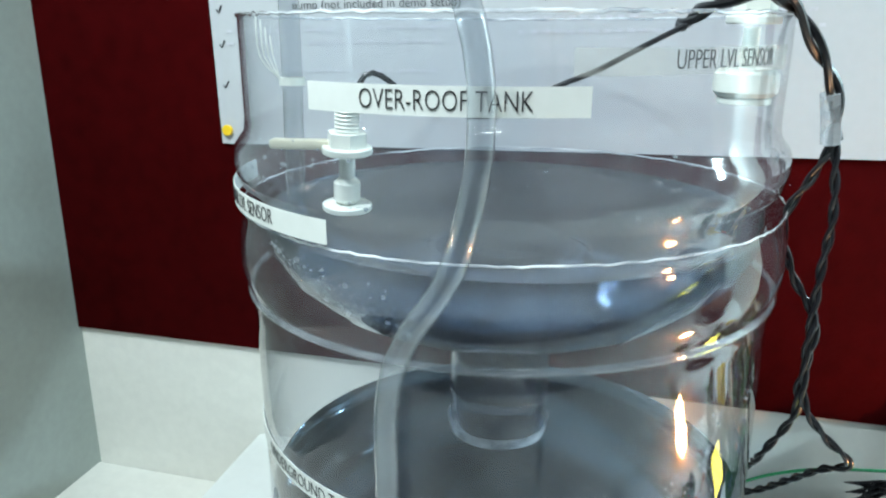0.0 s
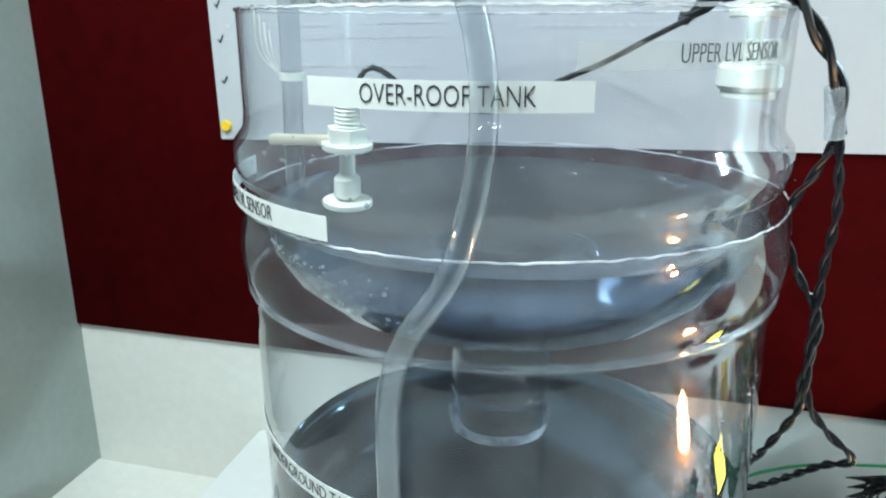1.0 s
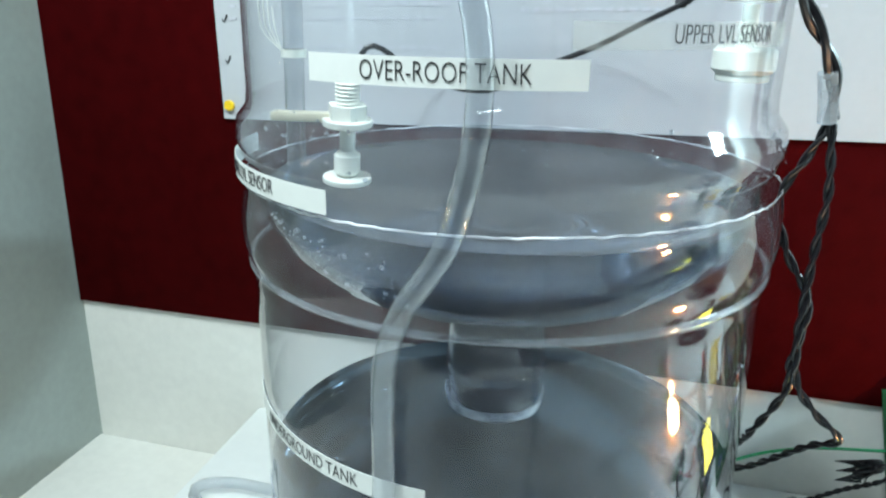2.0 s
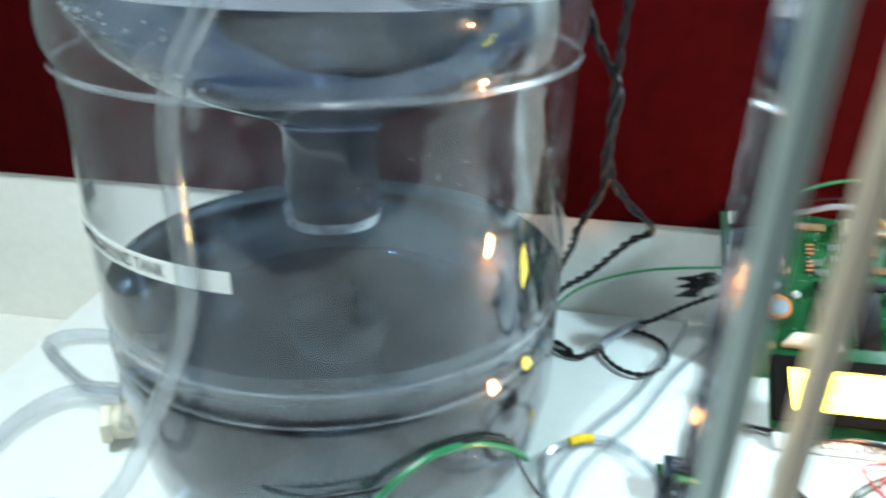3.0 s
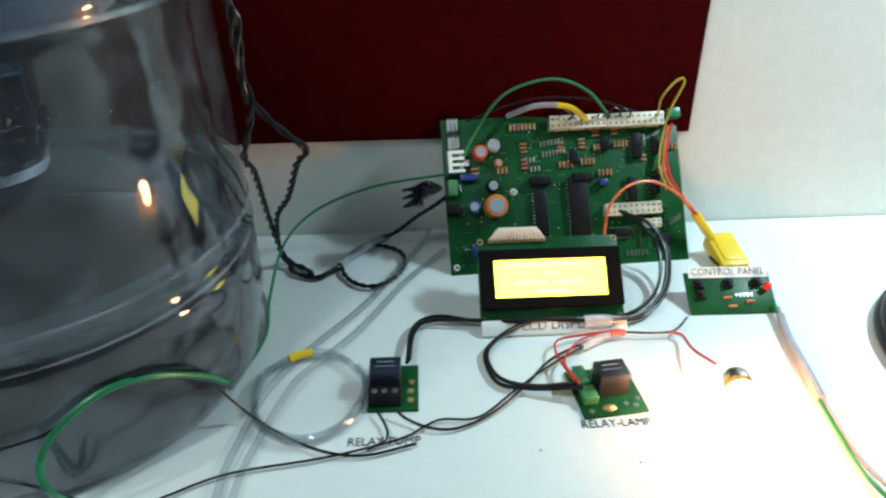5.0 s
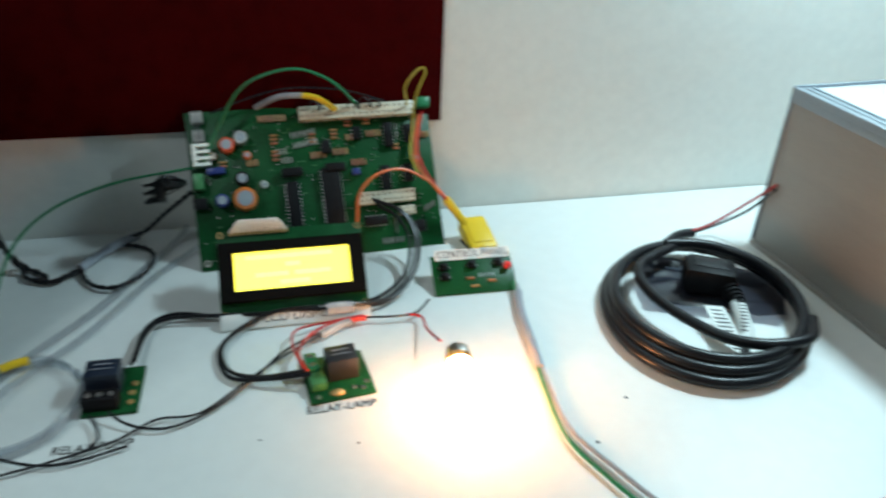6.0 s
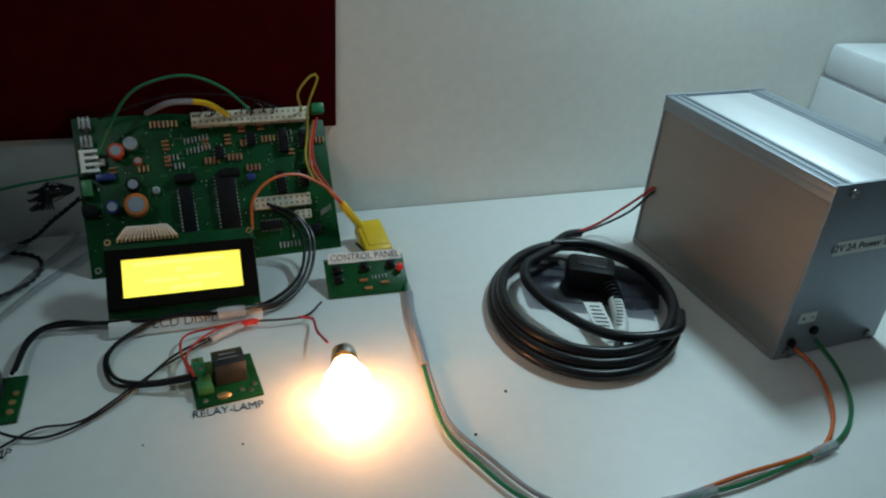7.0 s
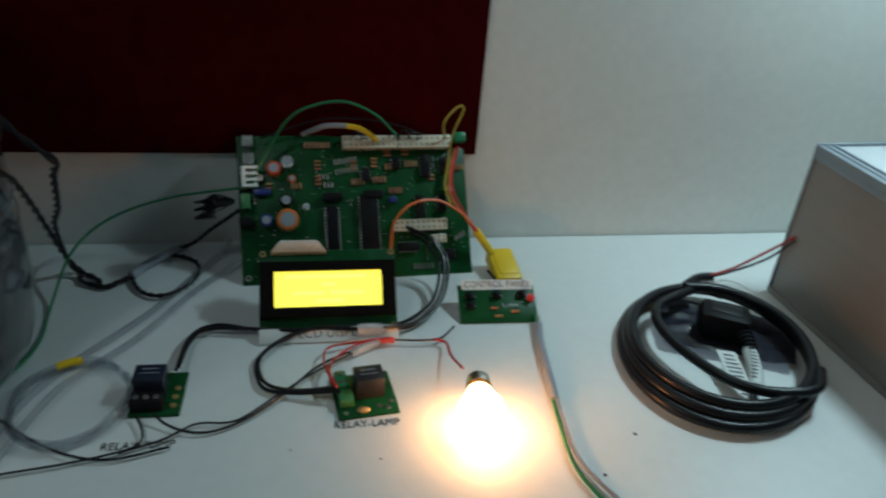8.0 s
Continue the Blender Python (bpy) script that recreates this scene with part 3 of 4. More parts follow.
wire("wire", [(-0.2834, -0.1561, 0.0471), (-0.257, -0.1567, 0.0413), (-0.23, -0.1592, 0.0337), (-0.2276, -0.1425, 0.006), (-0.2019, -0.15, 0.004)], 0.0009, CABLE, "black wire lying before the bottle's foot")
wire("wire", [(-0.1696, -0.0983, 0.0514), (-0.1857, -0.1176, 0.0656), (-0.2043, -0.1329, 0.0652), (-0.2246, -0.1452, 0.0557), (-0.2422, -0.1515, 0.0531), (-0.2739, -0.1572, 0.0491)], 0.0008, CABLE, "dark wire lying along the bottle's foot")
twisted("twisted_lead", [(-0.2031, -0.0560, 0.3485), (-0.204, -0.049, 0.3494), (-0.194, -0.0751, 0.3565), (-0.1826, -0.09, 0.3593), (-0.1673, -0.07, 0.3567), (-0.1528, -0.06, 0.3392), (-0.1421, -0.05, 0.3224), (-0.1381, -0.046, 0.3024)], 0.0017, CABLE, "black twisted lead over the upper bottle's rim", 20)
twisted("twisted_lead", [(-0.1385, -0.046, 0.3024), (-0.1442, -0.046, 0.2876), (-0.1531, -0.046, 0.267), (-0.1471, -0.046, 0.244), (-0.1348, -0.046, 0.2236), (-0.1332, -0.046, 0.2127), (-0.1357, -0.044, 0.1856), (-0.1344, -0.04, 0.1702), (-0.1443, -0.03, 0.1406), (-0.1445, -0.012, 0.124), (-0.15, 0.025, 0.085), (-0.1535, 0.062, 0.035), (-0.152, 0.085, 0.004), (-0.1365, 0.0728, 0.003), (-0.1284, 0.0596, 0.003)], 0.0011, CABLE, "black twisted lead hanging beside the bottles", 38)
twisted("twisted_lead", [(-0.1382, -0.047, 0.3026), (-0.1342, -0.047, 0.2712), (-0.1352, -0.047, 0.248), (-0.1356, -0.047, 0.2239), (-0.1354, -0.047, 0.2016), (-0.1318, -0.046, 0.1784), (-0.1211, -0.046, 0.1636), (-0.1084, -0.045, 0.1507), (-0.1165, -0.028, 0.135), (-0.1312, 0.01, 0.0958), (-0.1463, 0.04, 0.0659), (-0.155, 0.075, 0.02), (-0.15, 0.078, 0.004), (-0.1448, 0.0684, 0.003), (-0.1264, 0.0602, 0.003), (-0.1109, 0.0736, 0.003)], 0.0011, CABLE, "black twisted lead hanging beside the bottles", 38)
twisted("twisted_lead", [(-0.1264, 0.0602, 0.003), (-0.1108, 0.0736, 0.004), (-0.1016, 0.0924, 0.004), (-0.0867, 0.1037, 0.004), (-0.066, 0.0935, 0.004), (-0.0611, 0.0744, 0.004), (-0.0691, 0.0549, 0.004), (-0.0831, 0.0444, 0.004), (-0.0982, 0.0506, 0.003), (-0.1081, 0.0669, 0.003), (-0.1072, 0.0816, 0.004), (-0.0912, 0.105, 0.005), (-0.07, 0.108, 0.012), (-0.052, 0.1, 0.03), (-0.036, 0.09, 0.046), (-0.0285, 0.0885, 0.0525)], 0.001, CABLE, "black twisted lead looped on the white table", 70)
wire("tape_wrap", [(-0.1105, 0.072, 0.005), (-0.1012, 0.0889, 0.005), (-0.0866, 0.1048, 0.006), (-0.0756, 0.1125, 0.007)], 0.0034, GREYTAPE, "grey tape wrapped round the twisted leads")
wire("tape_wrap", [(-0.1438, -0.0502, 0.3225), (-0.1415, -0.048, 0.312), (-0.1397, -0.0462, 0.3015)], 0.0042, TAPE, "clear tape wrapped round the hanging black leads")
wire("clear_tube", [(-0.15, -0.27, 0.004), (-0.157, -0.2, 0.004), (-0.1581, -0.1402, 0.004), (-0.1542, -0.1078, 0.004), (-0.1441, -0.065, 0.004), (-0.1227, -0.0259, 0.004), (-0.0967, 0.0099, 0.004), (-0.0788, 0.0403, 0.004), (-0.0458, 0.1083, 0.004), (-0.0411, 0.1269, 0.004)], 0.0022, HOSE, "thin clear tube lying on the white table")
wire("clear_tube", [(-0.138, -0.27, 0.004), (-0.147, -0.2, 0.004), (-0.1494, -0.1408, 0.004), (-0.1427, -0.1044, 0.004), (-0.1303, -0.0657, 0.006), (-0.118, -0.045, 0.006), (-0.092, -0.008, 0.004), (-0.06, 0.05, 0.004), (-0.03, 0.092, 0.004)], 0.0022, HOSE, "thin clear tube lying on the white table")
wire("coiled_clear_tube", [(-0.0982869, -0.0393419, 0.003), (-0.108019, -0.0336592, 0.003), (-0.119755, -0.0328725, 0.003), (-0.130605, -0.0353384, 0.003), (-0.141182, -0.0411867, 0.003), (-0.148737, -0.0513379, 0.003), (-0.150638, -0.0642004, 0.003), (-0.15036, -0.0770627, 0.003), (-0.147662, -0.0890716, 0.003), (-0.139388, -0.0995803, 0.0042), (-0.128587, -0.106049, 0.0042), (-0.117566, -0.106811, 0.0042), (-0.105873, -0.103298, 0.0042), (-0.0966945, -0.0969792, 0.0042), (-0.0906105, -0.0872926, 0.0042), (-0.0856652, -0.0745854, 0.0042), (-0.0855422, -0.0615127, 0.0042), (-0.0915535, -0.0498982, 0.0042), (-0.0992561, -0.0398654, 0.0054), (-0.108645, -0.0328531, 0.0054), (-0.120347, -0.0313935, 0.0054), (-0.131109, -0.0354206, 0.0054), (-0.140958, -0.0426559, 0.0054), (-0.149202, -0.0523321, 0.0054), (-0.151592, -0.0647114, 0.0054), (-0.149801, -0.0779791, 0.0054), (-0.146707, -0.0895055, 0.0054), (-0.139334, -0.0987692, 0.0066), (-0.128252, -0.105631, 0.0066), (-0.117059, -0.107943, 0.0066), (-0.105498, -0.10422, 0.0066), (-0.0956654, -0.0962002, 0.0066), (-0.090222, -0.0860356, 0.0066), (-0.0865402, -0.0739085, 0.0066), (-0.0855882, -0.0605923, 0.0066), (-0.0910732, -0.0488062, 0.0066)], 0.0022, HOSE, "thin clear tube coiled in a ring on the table")
wire("sleeve", [(-0.1345, -0.0385, 0.006), (-0.128, -0.0345, 0.0062), (-0.1205, -0.0325, 0.006)], 0.0028, YELLOW, "yellow sleeve on the coiled clear tube")
wire("wire", [(0.4324, -0.1291, 0.01), (0.4387, -0.1535, 0.006), (0.427, -0.1832, 0.004), (0.4121, -0.2021, 0.003), (0.3917, -0.2163, 0.003), (0.3705, -0.2204, 0.003), (0.333, -0.2225, 0.003), (0.3003, -0.2258, 0.003)], 0.0013, ORANGEW, "orange supply wire from the power supply, taped at its end")
wire("wire", [(0.3003, -0.2258, 0.003), (0.2771, -0.2283, 0.003), (0.2473, -0.2264, 0.003), (0.225, -0.2186, 0.003), (0.2084, -0.2053, 0.003), (0.1939, -0.1771, 0.003), (0.1811, -0.1467, 0.003), (0.1807, -0.1155, 0.003), (0.1852, -0.0704, 0.003), (0.1898, -0.0314, 0.003), (0.1951, -0.0034, 0.006)], 0.0014, GREYW, "grey supply wire running across the table to the control panel")
wire("wire", [(0.4557, -0.1305, 0.012), (0.4532, -0.1583, 0.007), (0.4405, -0.1866, 0.004), (0.4198, -0.2066, 0.003), (0.3927, -0.2189, 0.003), (0.3685, -0.2226, 0.003), (0.3282, -0.2283, 0.003), (0.2976, -0.2295, 0.003), (0.2753, -0.2309, 0.003), (0.2458, -0.229, 0.003), (0.2233, -0.2218, 0.003), (0.2011, -0.2072, 0.003), (0.1863, -0.1793, 0.003), (0.1765, -0.1503, 0.003), (0.178, -0.1148, 0.003), (0.1834, -0.0699, 0.003), (0.1882, -0.031, 0.003), (0.1941, 0.0007, 0.006)], 0.0013, GREENW, "green supply wire from the power supply across the table")
wire("tape_wrap", [(0.3985, -0.2175, 0.003), (0.388, -0.2195, 0.0035), (0.377, -0.2215, 0.003)], 0.0034, TAPE, "clear tape joining the supply wires")
wire("tape_wrap", [(0.305, -0.228, 0.003), (0.29, -0.2298, 0.0035), (0.272, -0.2292, 0.003)], 0.0034, TAPE, "clear tape joining the supply wires")
wire("tape_wrap", [(0.1815, -0.0920, 0.0034), (0.1843, -0.0700, 0.0036), (0.1889, -0.0320, 0.0036), (0.1935, -0.0110, 0.0045)], 0.0031, GREYTAPE, "grey sleeve round the supply wires at the control panel")
wire("tape_wrap", [(0.0735, -0.024, 0.005), (0.0775, -0.0235, 0.0055), (0.083, -0.0235, 0.005)], 0.0022, REDW, "red tape joining thin wires")
wire("tape_wrap", [(0.052, -0.036, 0.004), (0.062, -0.03, 0.005), (0.072, -0.0255, 0.005)], 0.0026, TAPE, "clear tape joining thin wires")
wire("tape_wrap", [(0.058, -0.0138, 0.0080), (0.066, -0.0140, 0.0082), (0.076, -0.0140, 0.0080)], 0.0046, TAPE, "clear tape round the black wire bundle")
wire("wire", [(0.411, 0.021, 0.0585), (0.398, 0.03, 0.04), (0.378, 0.042, 0.016), (0.357, 0.0455, 0.0065)], 0.0011, REDW, "thin red mains wire at the power supply's back")
wire("wire", [(0.411, 0.021, 0.0545), (0.402, 0.034, 0.03), (0.385, 0.048, 0.01), (0.357, 0.0435, 0.006)], 0.0011, CABLE, "thin black mains wire at the power supply's back")
wire("clear_hose", [(-0.2763, -0.1642, 0.3589), (-0.272, -0.1641, 0.3542), (-0.2677, -0.1619, 0.3334), (-0.267, -0.1639, 0.3081), (-0.2715, -0.1641, 0.2825), (-0.2778, -0.1642, 0.2646), (-0.2912, -0.1615, 0.2437), (-0.2986, -0.1585, 0.2239), (-0.3012, -0.156, 0.1989), (-0.301, -0.1561, 0.1565), (-0.3052, -0.1552, 0.1364), (-0.3131, -0.1554, 0.115), (-0.327, -0.156, 0.085), (-0.345, -0.158, 0.05), (-0.372, -0.15, 0.02), (-0.405, -0.138, 0.006), (-0.44, -0.15, 0.006)], 0.0046, HOSE, "clear vinyl hose hanging down the front of the bottles", step=0.006, sides=16)
wire("clear_hose", [(-0.3856, -0.091, 0.025), (-0.4088, -0.0565, 0.02), (-0.4396, -0.0453, 0.012), (-0.4759, -0.0206, 0.008), (-0.4965, -0.0033, 0.008), (-0.4972, 0.0094, 0.008), (-0.4734, 0.0178, 0.008), (-0.433, 0.0163, 0.008)], 0.0042, HOSE, "clear vinyl hose lying beside the lower bottle", step=0.006, sides=12)
wire("clear_hose", [(-0.4073, -0.0591, 0.02), (-0.4468, -0.0527, 0.012), (-0.4647, -0.0738, 0.008), (-0.4667, -0.1079, 0.006), (-0.455, -0.1371, 0.006)], 0.0042, HOSE, "clear vinyl hose lying beside the lower bottle", step=0.006, sides=12)
wire("wire", [(-0.012, 0.12, 0.0997), (0.0186, 0.125, 0.1093), (0.0491, 0.127, 0.1147), (0.0888, 0.127, 0.1115), (0.1199, 0.124, 0.1027)], 0.0008, CABLE, "thin black cable running behind the circuit board")


# Pump outlet at the lower bottle's foot.
pump = thing("hose_fitting", "yellowed plastic hose fitting on the lower bottle", "hose fitting", pose(-0.3985, -0.0790, 0.016, 0, 90, 25))
part("barrel", turned(bmesh.new(), [(0.0002, -0.004), (0.0095, -0.004), (0.0105, 0), (0.0105, 0.012), (0.007, 0.014), (0.006, 0.026), (0.0002, 0.026)], None, 24), WHITEPL, pump)
part("nut", turned(bmesh.new(), [(0.0002, -0.009), (0.012, -0.009), (0.0128, -0.006), (0.012, -0.003), (0.0002, -0.003)], None, 6), WHITEPL, pump)

# ---- main circuit board, leaning on the back wall ----
XA = Vector((0.99807, 0.06211, 0)).normalized()
VA = Vector((-0.0360, 0.5700, 0.8180)).normalized()
NA = XA.cross(VA)
PCB_AT = Matrix(((XA.x, VA.x, NA.x, -0.0277), (XA.y, VA.y, NA.y, 0.0598), (XA.z, VA.z, NA.z, 0.0), (0, 0, 0, 1)))
main = thing("circuit_board", "green circuit board full of parts leaning on the wall", "circuit board", PCB_AT)
part("board", block(0.1865, 0.1195, 0.0018, pose(0.0945, 0.0598, -0.0011), 0.0003), PCB, main)


def chip(parent, u, v, w, h, pins_along="v", top=0.004):
    """A black chip in a socket, with a row of tin pins on two sides."""
    c = part("chip", block(w, h, top, pose(u, v, top / 2 + 0.001), 0.0004), BLACK, parent)
    pins = bmesh.new()
    count = int((h if pins_along == "v" else w) / 0.0028)
    for k in range(count):
        for s in (-1, 1):
            d = (k - (count - 1) / 2) * 0.0028
            at = pose(u + s * (w / 2 + 0.0006), v + d, 0.0012) if pins_along == "v" else pose(u + d, v + s * (h / 2 + 0.0006), 0.0012)
            slab(pins, 0.0011, 0.0008, 0.0016, at)
    tagged(part("pin_row", pins, TIN, c), kind="stuff")
    return c


def capacitor(parent, u, v, r, h, sleeve, label):
    c = part("capacitor", rod(r, h, pose(u, v, 0), 28, r * 0.12), sleeve, parent, label)
    part("top_disc", rod(r * 0.68, 0.0006, pose(u, v, h), 24), ALU_FRONT, c)
    return c


def header(parent, u0, u1, v, depth, tall, rows):
    """An ivory pin header with dark contact holes."""
    w = u1 - u0
    h = part("connector", block(w, depth, tall, pose((u0 + u1) / 2, v, tall / 2), 0.0006), WHITEPL, parent, "ivory plastic pin connector")
    n = max(2, int(w / 0.0042))
    holes = bmesh.new()
    for k in range(n):
        for q in range(rows):
            slab(holes, 0.0016, 0.0018, 0.0004, pose(u0 + w * (k + 0.5) / n, v + (q - (rows - 1) / 2) * depth / 2.2, tall))
    for k in range(0, n, 3):
        slab(holes, 0.0022, 0.0004, tall * 0.5, pose(u0 + w * (k + 0.5) / n, v - depth / 2, tall * 0.5))
    part("contact_strip", holes, SOCKET, h)
    return h


header(main, 0.0845, 0.1290, 0.1115, 0.0105, 0.0090, 2)
header(main, 0.1295, 0.1750, 0.1112, 0.0105, 0.0090, 2)
header(main, 0.1225, 0.1670, 0.0420, 0.0095, 0.0080, 2)
header(main, 0.1530, 0.1660, 0.0300, 0.0070, 0.0070, 2)
for u, v, w, h, along in ((0.0735, 0.0420, 0.0095, 0.037, "v"), (0.1035, 0.0445, 0.0145, 0.049, "v"), (0.1527, 0.0915, 0.0068, 0.019, "v"), (0.1465, 0.0575, 0.0068, 0.019, "v"), (0.1650, 0.0600, 0.0066, 0.014, "v"),
                          (0.1343, 0.0245, 0.018, 0.0068, "u"), (0.1025, 0.0855, 0.0066, 0.010, "v"), (0.1278, 0.0945, 0.0066, 0.010, "v"), (0.1685, 0.0915, 0.0066, 0.014, "v"), (0.1690, 0.0170, 0.008, 0.009, "v")):
    chip(main, u, v, w, h, along)
for u, v in ((0.0746, 0.0680), (0.1078, 0.0690)):
    part("socket_strip", block(0.0155, 0.0062, 0.0065, pose(u, v, 0.0033), 0.0004), BLACK, main)
capacitor(main, 0.0380, 0.0500, 0.0085, 0.0135, ORANGE, "orange sleeved electrolytic capacitor")
capacitor(main, 0.0290, 0.0915, 0.0055, 0.011, ORANGE, "orange sleeved electrolytic capacitor")
capacitor(main, 0.0395, 0.0965, 0.0052, 0.010, TIN, "grey topped capacitor")
capacitor(main, 0.0430, 0.0835, 0.0030, 0.006, ORANGE, "small orange capacitor")
capacitor(main, 0.0215, 0.0505, 0.0048, 0.010, BLUE, "blue sleeved capacitor")
capacitor(main, 0.0375, 0.0660, 0.0052, 0.008, BLACK, "black choke coil")
capacitor(main, 0.0530, 0.0605, 0.0026, 0.005, NYLON, "small white capacitor")
capacitor(main, 0.1720, 0.0715, 0.0035, 0.004, ORANGE, "small orange capacitor")
part("blue_part", block(0.013, 0.005, 0.006, pose(0.0195, 0.0735, 0.003), 0.0008), BLUE, main, "blue film capacitor")
part("blue_part", block(0.006, 0.010, 0.005, pose(0.0215, 0.0180, 0.003), 0.0006), BLUE, main, "blue trimmer")
part("blue_part", block(0.006, 0.005, 0.006, pose(0.1235, 0.0640, 0.003), 0.0006), BLUE, main, "blue trimmer")
plug = bmesh.new()
slab(plug, 0.003, 0.0165, 0.009, pose(0.0060, 0.0857, 0.0045))
slab(plug, 0.003, 0.0165, 0.004, pose(0.0145, 0.0857, 0.0020))
for k in range(4):
    slab(plug, 0.0125, 0.0022, 0.0085, pose(0.0105, 0.0785 + k * 0.0048, 0.0045))
part("white_plug", plug, NYLON, main, "white three-way plug")
part("plug_clip", block(0.004, 0.005, 0.004, pose(0.0185, 0.0850, 0.003), 0.0006), NYLON, main)
for v in (0.1145, 0.1005):
    clip = bmesh.new()
    for k in (-1, 0, 1):
        slab(clip, 0.0012, 0.0085, 0.007, pose(0.0100 + k * 0.0030, v, 0.0035))
    slab(clip, 0.008, 0.0085, 0.0012, pose(0.0100, v, 0.0010))
    part("fuse_clip", clip, TIN, main)
part("fuse", rod(0.0022, 0.018, pose(0.0100, 0.0985, 0.0045, -90, 0, 0)), HOSE, main)
part("corner_post", block(0.010, 0.008, 0.010, pose(0.1830, 0.1145, 0.005), 0.001), GREENW, main, "green screw terminal")
part("terminal", block(0.007, 0.012, 0.009, pose(0.0065, 0.0660, 0.0045), 0.0008), PCB_EDGE, main, "green screw terminal")
part("black_plug", block(0.010, 0.008, 0.007, pose(0.0060, 0.0500, 0.0035), 0.0008), BLACK, main)
lead = bmesh.new()
for k in range(64):
    a = [(-0.002, 0.0655 + 0.0005 * (k % 6), 0.006), (-0.012 - 0.0008 * (k % 7), 0.0610 + 0.0016 * (k % 6), 0.004 + 0.0004 * k), (-0.0315 + 0.0024 * (k % 7), 0.0540 + 0.0021 * ((3 * k) % 9), 0.001 + 0.0016 * ((5 * k) % 9))]
    swept(lead, glide(a, 0.003), 0.0005, 5)
part("frayed_lead", lead, CABLE, main, "frayed bunch of black strands")


def resistor(parent, u, v, upright):
    bm = rod(0.00092, 0.0050, pose(u, v - 0.0025, 0.0014, -90, 0, 0) if upright else pose(u - 0.0025, v, 0.0014, 0, 90, 0), 8)
    r = part("resistor", bm, TAN, parent)
    return r


def resistor_row(u, v, n, upright=True, step=0.0031):
    for k in range(n):
        resistor(main, u + (k * step if upright else 0), v + (0 if upright else k * step), upright)


for u, v, n, up in ((0.0550, 0.1110, 7, True), (0.0930, 0.0905, 3, False), (0.1100, 0.0925, 3, False), (0.0915, 0.0800, 4, True), (0.1090, 0.0815, 4, True), (0.1220, 0.0720, 4, True), (0.1200, 0.0920, 3, True), (0.1365, 0.0940, 4, True), (0.1215, 0.1015, 2, False),
                    (0.1365, 0.1020, 2, False), (0.0640, 0.0790, 3, False), (0.0640, 0.0915, 3, False), (0.1580, 0.0805, 2, False), (0.1790, 0.0900, 3, True), (0.0430, 0.0780, 3, True), (0.0250, 0.0770, 2, False)):
    resistor_row(u, v, n, up)
pins = bmesh.new()
for u0, v0, n, du, dv in ((0.0780, 0.0965, 7, 0.0028, 0.0004), (0.0790, 0.0885, 7, 0.0028, 0.0004), (0.0655, 0.0850, 3, 0.003, 0), (0.0690, 0.0780, 3, 0.003, 0), (0.1600, 0.0920, 2, 0.0, 0.006), (0.1390, 0.0080, 6, 0.003, 0), (0.1500, 0.0150, 5, 0.0, 0.002), (0.1750, 0.0300, 5, 0.002, 0.001)):
    for k in range(n):
        slab(pins, 0.0010, 0.0044, 0.0014, pose(u0 + k * du, v0 + k * dv, 0.0010))
for k in range(120):
    u, v = 0.006 + 0.176 * random.random(), 0.006 + 0.106 * random.random()
    slab(pins, 0.0009, 0.0009, 0.0008, pose(u, v, 0.0004))
tagged(part("solder_joints", pins, TIN, main), kind="stuff")
prints = bmesh.new()
for k in range(90):
    u, v = 0.01 + 0.168 * random.random(), 0.008 + 0.10 * random.random()
    long = random.random() < 0.5
    slab(prints, 0.005 if long else 0.0005, 0.0005 if long else 0.005, 0.0002, pose(u, v, 0.0001))
tagged(part("silk_print", prints, PCB_EDGE, main), kind="stuff")
part("board_hole", turned(bmesh.new(), [(0.0014, 0.0), (0.0024, 0.0), (0.0024, 0.0005), (0.0014, 0.0005)], pose(0.006, 0.006, 0), 16), TIN, main)

for u, v in ((0.0985, 0.114), (0.1080, 0.1125), (0.1285, 0.1135), (0.1375, 0.1145), (0.1450, 0.1130)):
    stub = glide([(u, v - 0.002, 0.006), (u + 0.002, v + 0.001, 0.013), (u - 0.004, v + 0.005, 0.015), (u - 0.006, v + 0.001, 0.008)], 0.002)
    part("lead_stub", swept(bmesh.new(), stub, 0.0006, 6), CABLE, main)
# ---- display module, leaning back on the circuit board ----
VL = Vector((0.0, 0.0180, 0.0180)).normalized()
XL = Vector((1, 0, 0))
NL = XL.cross(VL)
LCD_AT = Matrix(((XL.x, VL.x, NL.x, 0.0384), (XL.y, VL.y, NL.y, -0.0180), (XL.z, VL.z, NL.z, 0.0020), (0, 0, 0, 1)))
lcd = thing("display_module", "small lit yellow display in a black bezel", "display", LCD_AT)
part("module_board", block(0.098, 0.060, 0.0016, pose(0, 0.0385, -0.0060), 0.0003), PCB, lcd, "green carrier board")
bezel = bmesh.new()
for sx, sy, x, y in ((0.0965, 0.0068, 0, 0.0218), (0.0965, 0.0068, 0, 0.0552), (0.0098, 0.0266, -0.04335, 0.0385), (0.0098, 0.0266, 0.04335, 0.0385)):
    slab(bezel, sx, sy, 0.0068, pose(x, y, -0.0020))
part("bezel", bezel, BEZEL, lcd, "black metal bezel")
part("screen", block(0.0768, 0.0264, 0.003, pose(0, 0.0385, -0.0030)), SCREEN, lcd, "glowing yellow screen")
for x, y, w in ((-0.002, 0.0478, 0.058), (0.0, 0.0418, 0.010), (-0.014, 0.0355, 0.022), (0.013, 0.0355, 0.024), (0.001, 0.0297, 0.020)):
    part("text_bar", block(w, 0.0030, 0.0003, pose(x, y, -0.0014)), SCREEN_TEXT, lcd)
